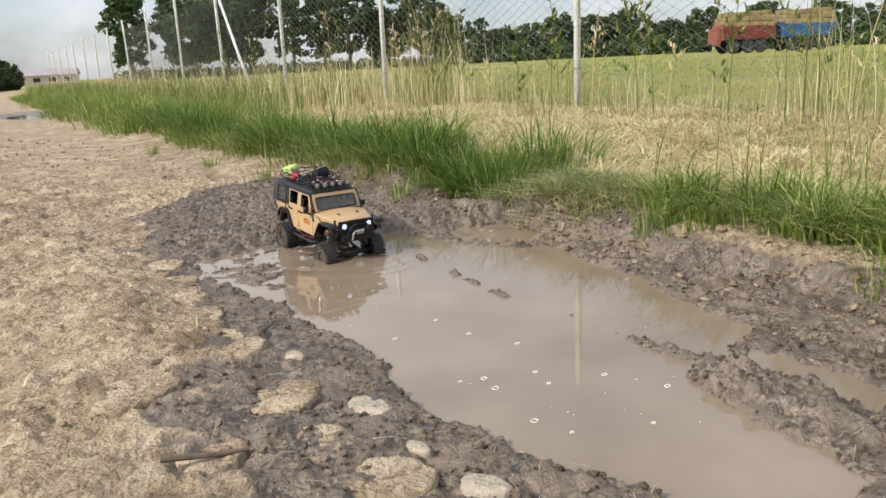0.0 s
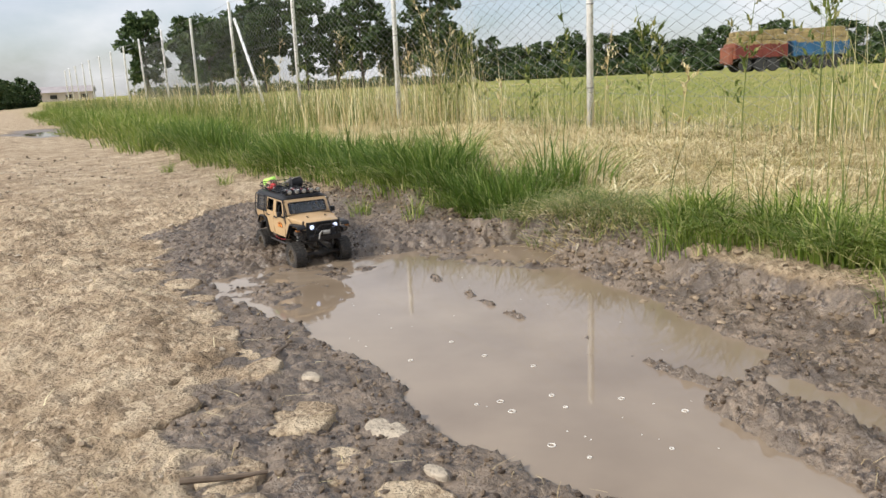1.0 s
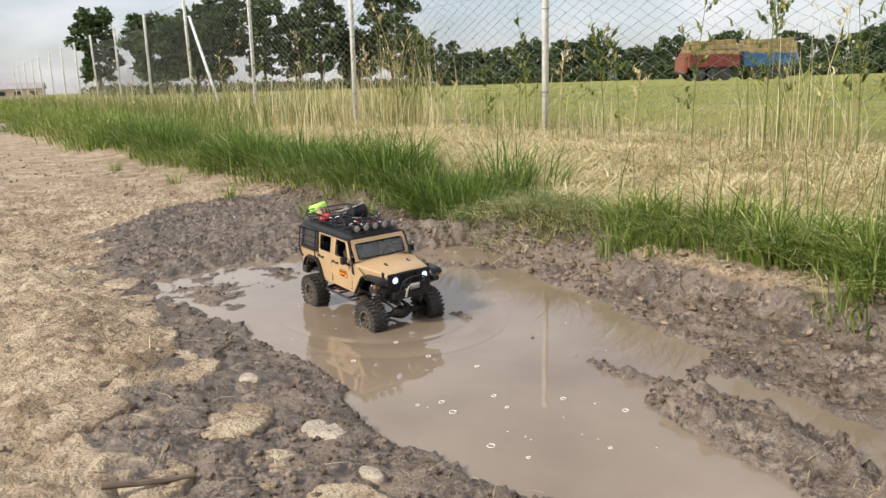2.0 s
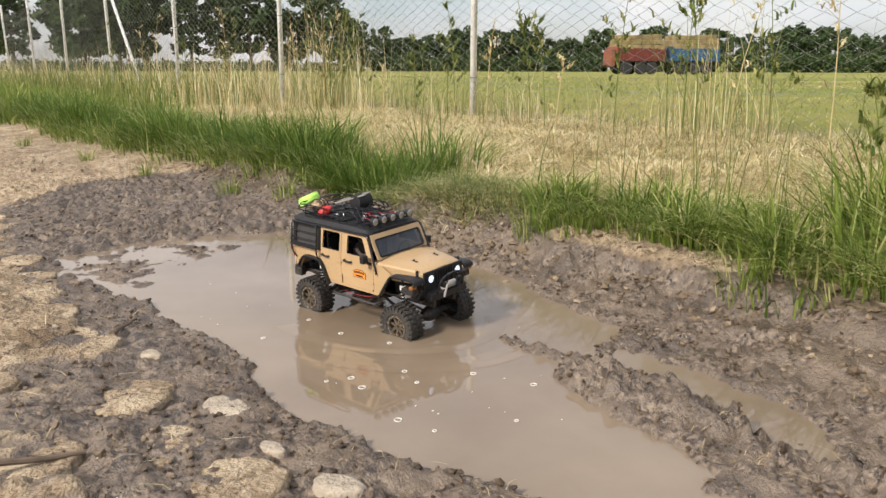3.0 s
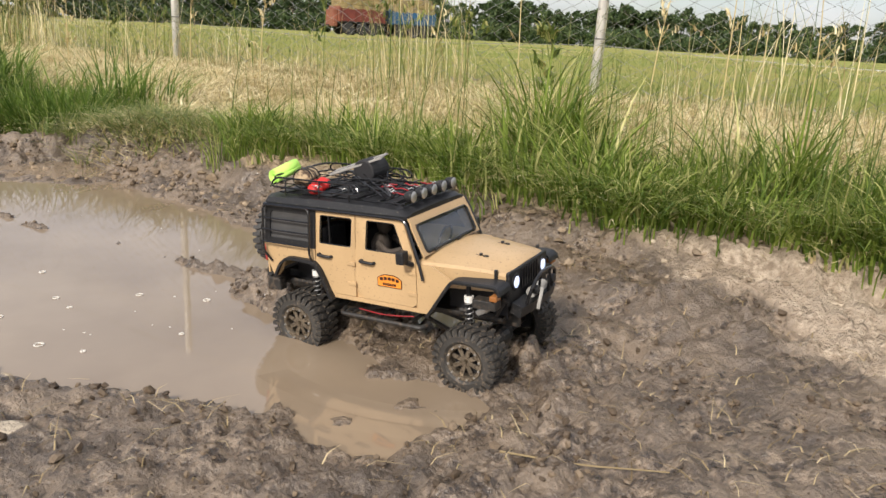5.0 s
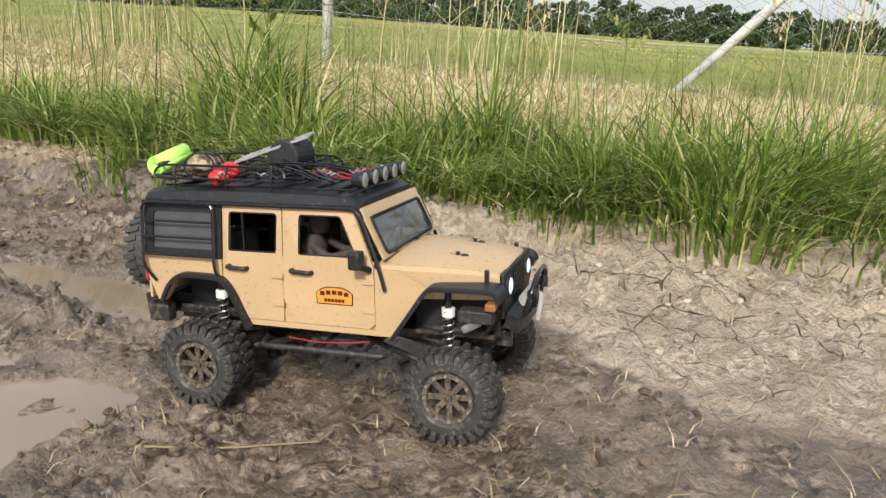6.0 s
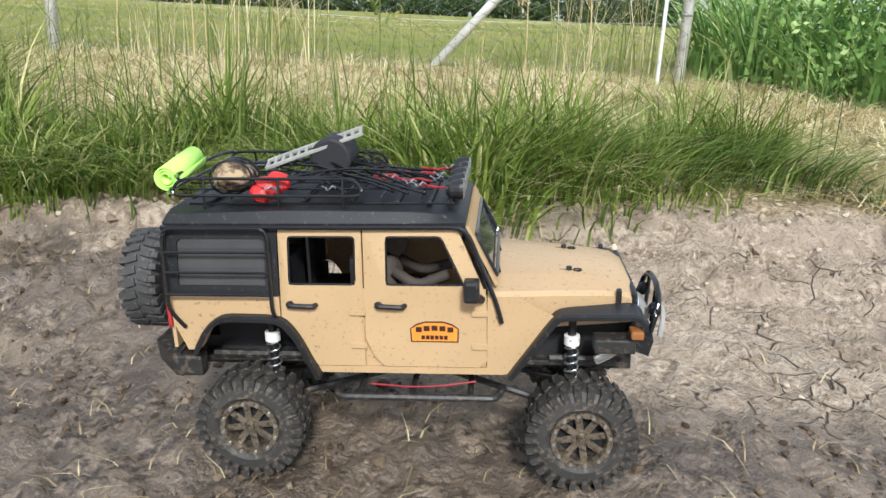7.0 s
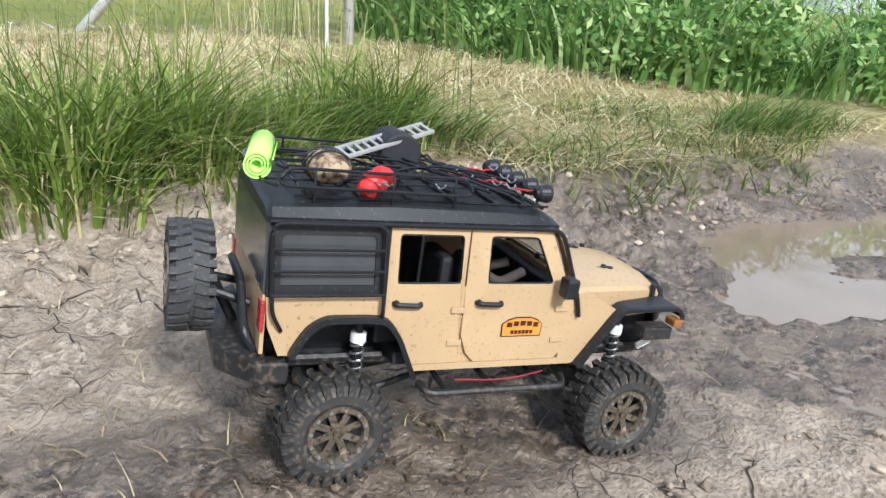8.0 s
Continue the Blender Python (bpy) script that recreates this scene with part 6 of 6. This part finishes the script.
def bushes():
    rs = np.random.RandomState(55)
    # lush green growth past the corner post
    edge = [(-2.45, 5.3), (-2.45, 4.7), (-2.5, 4.1), (-2.6, 3.6), (-2.8, 3.2), (-3.0, 2.85), (-3.5, 2.75), (-4.1, 2.7), (-4.8, 2.7), (-5.6, 2.8)]
    spots = [(u + rs.uniform(-0.15, 0.15), v + rs.uniform(-0.1, 0.25)) for u, v in edge for k in range(2)]
    spots += [(u - 0.6 + rs.uniform(-0.3, 0.3), v + 0.5 + rs.uniform(-0.3, 0.4)) for u, v in edge for k in range(2)]
    spots += [(-2.9 + rs.uniform(-4.5, 0.0), 4.6 + rs.uniform(0, 3.5)) for k in range(30)]
    x, y, r, out = clumps(rs, spots, 0.34, 85, 1.0)
    n = len(x)
    blades_mesh("lush_growth", x, y, rs.uniform(0.3, 1.15, n) * (1.1 - 0.4 * r) * np.clip(0.35 + 0.30 * (np.repeat(np.array(spots)[:, 1], 85) - 2.6), 0.35, 1.0), rs.uniform(0.010, 0.034, n), rs.uniform(0.25, 1.2, n), out + rs.normal(0, 0.9, n), BUSH, "lush green maize and weeds beyond the corner post", "bush", segs=4)
    cs, rad = [], []
    for u, v in spots[:30]:
        x1, y1 = from_lane(u, v - 0.1)
        for j in range(3):
            cs.append((x1 + rs.normal(0, 0.15), y1 + rs.normal(0, 0.15), 0.25 + rs.uniform(0, 0.45)))
            rad.append(rs.uniform(0.12, 0.26))
    v, f = leaf_cards(rs, cs, rad, 17000, 0.024)
    tagged(new("bush_leaves", quick_mesh("bush_leaves", v, f, BUSH)), "dense broad-leaved green bushes at the field corner", "bush", kind="stuff")


green_verge()
dry_verge()
field_stubble()
make_weeds()
bushes()

# ---- clods, stones, straw and foam on the lane ----
def islands(name, c0, c1, c2, rough):
    """Loose lumps: each takes its own shade."""
    m = blades(name, c0, c1, c2, rough, 0.0)
    return m


MUDCLOD = islands("mud_clod", (0.050, 0.036, 0.025), (0.11, 0.081, 0.055), (0.21, 0.16, 0.11), 0.45)
DRYCLOD = islands("dry_clod", (0.20, 0.155, 0.11), (0.36, 0.29, 0.21), (0.52, 0.44, 0.34), 0.95)
BANKCLOD = islands("bank_clod", (0.12, 0.088, 0.058), (0.20, 0.152, 0.10), (0.32, 0.25, 0.175), 0.9)
CRUST = surface("dry_crust", (0.34, 0.28, 0.21), 0.95, 0, 0.32, 22, 1.0, 90, 0.010)
ROCK = surface("pale_stone", (0.40, 0.34, 0.26), 0.9, 0, 0.25, 30, 0.9, 120, 0.008)
TWIG = surface("grey_twig", (0.16, 0.12, 0.085), 0.9, 0, 0.3, 40, 0.5, 160, 0.002)
FOAM = surface("foam", (0.62, 0.59, 0.53), 0.5, 0, 0.1, 80, 0.0)


def clod_mesh(name, x, y, size, material, label, category, seed, sink=0.3):
    rs = np.random.RandomState(seed)
    g = (1 + 5 ** 0.5) / 2
    ico = np.array([(-1, g, 0), (1, g, 0), (-1, -g, 0), (1, -g, 0), (0, -1, g), (0, 1, g), (0, -1, -g), (0, 1, -g), (g, 0, -1), (g, 0, 1), (-g, 0, -1), (-g, 0, 1)]) / 1.9
    tri = np.array([(0, 11, 5), (0, 5, 1), (0, 1, 7), (0, 7, 10), (0, 10, 11), (1, 5, 9), (5, 11, 4), (11, 10, 2), (10, 7, 6), (7, 1, 8), (3, 9, 4), (3, 4, 2), (3, 2, 6), (3, 6, 8), (3, 8, 9), (4, 9, 5), (2, 4, 11), (6, 2, 10), (8, 6, 7), (9, 8, 1)])
    n = len(x)
    v = ico[None] * rs.uniform(0.6, 1.25, (n, 12, 1)) * rs.uniform(0.6, 1.3, (n, 1, 3)) * np.array([1, 1, 0.7])
    a = rs.uniform(0, 6.28, n)
    c, s = np.cos(a)[:, None], np.sin(a)[:, None]
    v = np.stack([v[..., 0] * c - v[..., 1] * s, v[..., 0] * s + v[..., 1] * c, v[..., 2]], -1) * size[:, None, None]
    v = v + np.stack([x, y, heights(x, y)[0] + size * sink], -1)[:, None]
    f = (np.arange(n)[:, None, None] * 12 + tri[None]).reshape(-1, 3)
    return tagged(new(name, quick_mesh(name, v.reshape(-1, 3), f, material)), label, category, kind="stuff")


def litter():
    rs = np.random.RandomState(77)
    # mud clods in the churned belt
    n = 64000
    x, y = rs.uniform(-1.35, 1.6, n), rs.uniform(-0.2, 4.4, n)
    z, wet, clay, hay, fld = heights(x, y)
    k = (wet > 0.55) & (z > 0.004) & (fbm(x, y, 6.0, 3) > -0.08)
    x, y = x[k], y[k]
    n = len(x)
    clod_mesh("mud_clods", x, y, 0.0015 + 0.0070 * rs.rand(n) ** 6.0, MUDCLOD, "dark crumbled mud clods beside the puddle", "mud", 1)
    # crumbs and pebbles on the dry lane
    n = 8000
    u, v = 0.4 + 9 * rs.rand(n) ** 1.4, rs.uniform(-1.9, 1.2, n)
    x, y = from_lane(u, v)
    wet = heights(x, y)[1]
    k = (wet < 0.5) & (fbm(x, y, 4.0, 3) > -0.05)
    x, y, u = x[k], y[k], u[k]
    n = len(x)
    clod_mesh("soil_crumbs", x, y, (0.0018 + 0.009 * rs.rand(n) ** 3.5) * (1 + 0.10 * u), DRYCLOD, "dry soil crumbs and pebbles on the lane", "soil", 2)
    n = 9000
    u, v = rs.uniform(-2.2, 0.9, n), rs.uniform(0.2, 2.0, n)
    x, y = from_lane(u, v)
    z, wet, *rest = heights(x, y)
    k = (z > 0.004) & (wet < 0.4) & (fbm(x, y, 5.0, 3) > 0.02)
    x, y = x[k], y[k]
    n = len(x)
    clod_mesh("clay_crumbs", x, y, 0.0015 + 0.007 * rs.rand(n) ** 4, DRYCLOD, "pale crumbs of dried clay", "soil", 3)
    # lumps along the broken bank
    n = 600
    u, v = rs.uniform(-1.9, 0.4, n), 1.72 + rs.normal(0, 0.09, n)
    x, y = from_lane(u, v)
    clod_mesh("clay_lumps", x, y, 0.002 + 0.011 * rs.rand(n) ** 4, DRYCLOD, "pale lumps of clay along the bank", "soil", 5)
    n = 1200
    u, v = rs.uniform(0.4, 4.4, n), 1.66 + rs.normal(0, 0.10, n)
    x, y = from_lane(u, v)
    clod_mesh("bank_lumps", x, y, 0.003 + 0.013 * rs.rand(n) ** 4, BANKCLOD, "broken clay lumps along the bank", "soil", 4)
    # straw trodden into the mud
    n = 2000
    u, v = rs.uniform(-1.3, 1.0, n), rs.uniform(0.35, 1.9, n)
    x, y = from_lane(u, v)
    k = (heights(x, y)[0] > 0.006) & ((u < 0.75) | (rs.rand(n) < 0.3)) & (fbm(x, y, 3.0, 2) > -0.12)
    x, y = x[k], y[k]
    n = len(x)
    blades_mesh("trodden_straw", x, y, np.full(n, 0.006), rs.uniform(0.0008, 0.0020, n), 2.5 + 10.0 * rs.rand(n) ** 2, rs.uniform(0, 6.28, n), MUDSTRAW, "bits of straw trodden into the mud", "straw", curl=0.1, segs=3, lift=0.006)
    n = 500
    u, v = 0.8 + 5 * rs.rand(n), rs.uniform(-1.6, 0.6, n)
    x, y = from_lane(u, v)
    k = heights(x, y)[0] > 0.003
    x, y = x[k], y[k]
    n = len(x)
    blades_mesh("trodden_straw", x, y, np.full(n, 0.012), rs.uniform(0.001, 0.0025, n), rs.uniform(1.5, 8.0, n), rs.uniform(0, 6.28, n), STRAW, "dry straw scattered on the lane", "straw", curl=0.1, segs=3, lift=0.006)


def make_slab(x, y, r, seed, material, label, name, thick=0.012, turn=0.0, squash=0.8):
    """A flat uneven cake of dried soil or stone, sunk in the mud."""
    rs = random.Random(seed)
    bm = bmesh.new()
    rings = []
    seg = 30
    ph = [rs.uniform(0, 6.28) for k in range(4)]
    for rr, zz in ((1.04, -0.012), (1.0, thick * 0.35), (0.93, thick * 0.85), (0.75, thick), (0.4, thick * 1.08)):
        ring = []
        for k in range(seg):
            a = 2 * math.pi * k / seg
            q = r * rr * (1 + 0.09 * math.sin(2 * a + ph[0]) + 0.07 * math.sin(3 * a + ph[1]) + 0.04 * math.sin(7 * a + ph[2]) + 0.03 * math.sin(11 * a + ph[3]))
            ring.append(bm.verts.new((q * math.cos(a), squash * q * math.sin(a), zz + 0.004 * noise.noise(Vector((q * math.cos(a) * 40, q * math.sin(a) * 40, seed))))))
        rings.append(ring)
    for a, b in zip(rings[:-1], rings[1:]):
        for k in range(seg):
            bm.faces.new((a[k], a[(k + 1) % seg], b[(k + 1) % seg], b[k]))
    bm.faces.new(rings[-1])
    ob = part(name, bm, material, None, "", True)
    ob.matrix_basis = pose(x, y, max(0.0, height_at(x, y)), 0, 0, turn)
    return tagged(ob, label, "stone" if material is ROCK else "dried mud", "pale cakes beside the puddle")


def stones():
    cakes = [(-0.335, 1.365, 0.083), (-0.79, 2.11, 0.075), (-0.66, 1.88, 0.085), (-0.46, 1.615, 0.055), (-0.545, 1.725, 0.06), (-0.225, 1.165, 0.07), (-0.10, 1.04, 0.075), (-0.86, 2.30, 0.07), (-0.70, 1.55, 0.10), (-0.62, 1.38, 0.09), (-0.40, 1.12, 0.07), (-0.95, 2.5, 0.07)]
    for k, (x, y, r) in enumerate(cakes):
        make_slab(x, y, r, k, SOIL, "flat pale cake of dried mud set in dark soil", "dried_mud_cake", 0.003, 30 * k, 0.8)
    rocks = [(-0.155, 1.315, 0.055), (-0.06, 1.145, 0.024), (0.045, 1.02, 0.042), (0.115, 0.955, 0.03), (-0.34, 1.56, 0.026)]
    for k, (x, y, r) in enumerate(rocks):
        make_slab(x, y, r, 50 + k, ROCK, "pale jagged flat stone at the puddle's edge", "flat_stone", 0.008, -35, 0.6)
    for k, (x, y, r) in enumerate(((2.13, 0.42, 0.05), (2.28, 0.27, 0.05), (0.99, 2.75, 0.045), (1.12, 2.73, 0.05), (1.5, 0.95, 0.03))):
        ob = make_slab(x, y, r, 80 + k, CRUST, "rounded lump of pale dried clay at the bank", "clay_lump", 0.022, 20 * k, 0.75)


def sticks():
    for k, (a, b, r, mat, label) in enumerate((((-0.46, 1.065), (-0.34, 1.13), 0.006, TWIG, "short grey stick lying on the dry lane"), ((-0.46, 1.69), (-0.45, 1.81), 0.007, TWIG, "dark stub of wood at the puddle's rim"),
                                               ((0.64, 0.68), (0.79, 0.55), 0.0015, MUDSTRAW, "long pale straw stalk lying in the mud"), ((2.55, -0.02), (2.30, -0.22), 0.006, TWIG, "bent dry twig by the grass"), ((0.55, 3.0), (0.80, 2.75), 0.004, STRAW, "dry cane lying along the bank"))):
        bm = bmesh.new()
        pts = []
        for t in np.linspace(0, 1, 6):
            x, y = a[0] + (b[0] - a[0]) * t + 0.004 * math.sin(7 * t + k), a[1] + (b[1] - a[1]) * t + 0.004 * math.cos(5 * t)
            pts.append((x, y, (1 - t) * height_at(*a) + t * height_at(*b) + r * 0.9 + 0.004))
        tube(bm, pts, r, 7, False, 0.6)
        tagged(part("stick", bm, mat, None), label, "stick")


def foam():
    rs = random.Random(9)
    spots = [(0.16, 1.65), (0.18, 1.48), (0.20, 1.42), (0.15, 1.26), (0.21, 1.21), (0.05, 1.73), (0.09, 1.41), (0.02, 1.45), (0.32, 1.45), (0.43, 1.38), (0.36, 1.23), (-0.03, 1.84), (0.07, 1.46), (-0.13, 1.72)]
    bm = bmesh.new()
    for x, y in spots:
        r = rs.uniform(0.0035, 0.0075)
        tube(bm, [(x + r * math.cos(a), y + r * math.sin(a), 0.0005) for a in np.linspace(0, 6.283, 15)[:-1]], 0.0012, 5, True)
    for k in range(32):
        x, y = rs.uniform(-0.35, 0.55), rs.uniform(1.15, 2.5)
        if float(signed(np.array([x]), np.array([y]), PUDDLE)[0]) < -0.05:
            lathe(bm, [(0.0003, rs.uniform(0.001, 0.0028)), (0.0012, 0.0006)], 7, "z", (x, y, 0))
    tagged(part("foam", bm, FOAM, None), "white foam rings and bubbles floating on the puddle", "foam", kind="stuff")


litter()
stones()
sticks()
foam()



def make_ripple(r, high, wide, arc0, arc1):
    """A low rounded swell on the water, bent round the car's nose."""
    rows, seg = 9, 72
    verts, faces = [], []
    for i in range(seg + 1):
        f = i / seg
        a = radians(arc0 + (arc1 - arc0) * f)
        fade = math.sin(math.pi * f) ** 0.7
        for j in range(rows):
            q = (j / (rows - 1) - 0.5) * 2
            verts.append(((r + q * wide) * math.cos(a), 0.8 * (r + q * wide) * math.sin(a), high * fade * (0.5 + 0.5 * math.cos(math.pi * q)) - 0.0002))
    for i in range(seg):
        for j in range(rows - 1):
            k = i * rows + j
            faces.append((k, k + 1, k + rows + 1, k + rows))
    ob = new("ripple", mesh_of("ripple", verts, faces, WATER, True))
    return tagged(ob, "low muddy ripple spreading round the car's wheels", "ripple", "ripples on the puddle")


RIPPLES = [make_ripple(0.31, 0.0011, 0.030, -110, 40), make_ripple(0.42, 0.0007, 0.035, -80, 70)]


def rolled():
    """How far the car has driven, signed, at even steps."""
    ts = np.arange(0, 8.001, 1 / 15)
    k = np.array(DRIVE)
    xs, ys, yaw = (np.interp(ts, k[:, 0], k[:, c]) for c in (1, 2, 4))
    ds = np.diff(xs) * np.cos(np.radians(yaw[1:])) + np.diff(ys) * np.sin(np.radians(yaw[1:]))
    return ts, np.concatenate([[0], np.cumsum(ds)])


def motions():
    walk(car, [(t, pose(x, y, z, roll, -pitch, yaw)) for t, x, y, z, yaw, pitch, roll in DRIVE])
    for ripple in RIPPLES:
        walk(ripple, [(t, pose(x, y, 0.0006, 0, 0, yaw)) for t, x, y, z, yaw, pitch, roll in DRIVE])
    ts, far = rolled()
    for wheel in WHEELS:
        place = wheel.matrix_basis.translation.copy()
        walk(wheel, [(t, Matrix.Translation(place) @ Matrix.Rotation(d / R_TYRE, 4, "Y")) for t, d in zip(ts, far)])


motions()
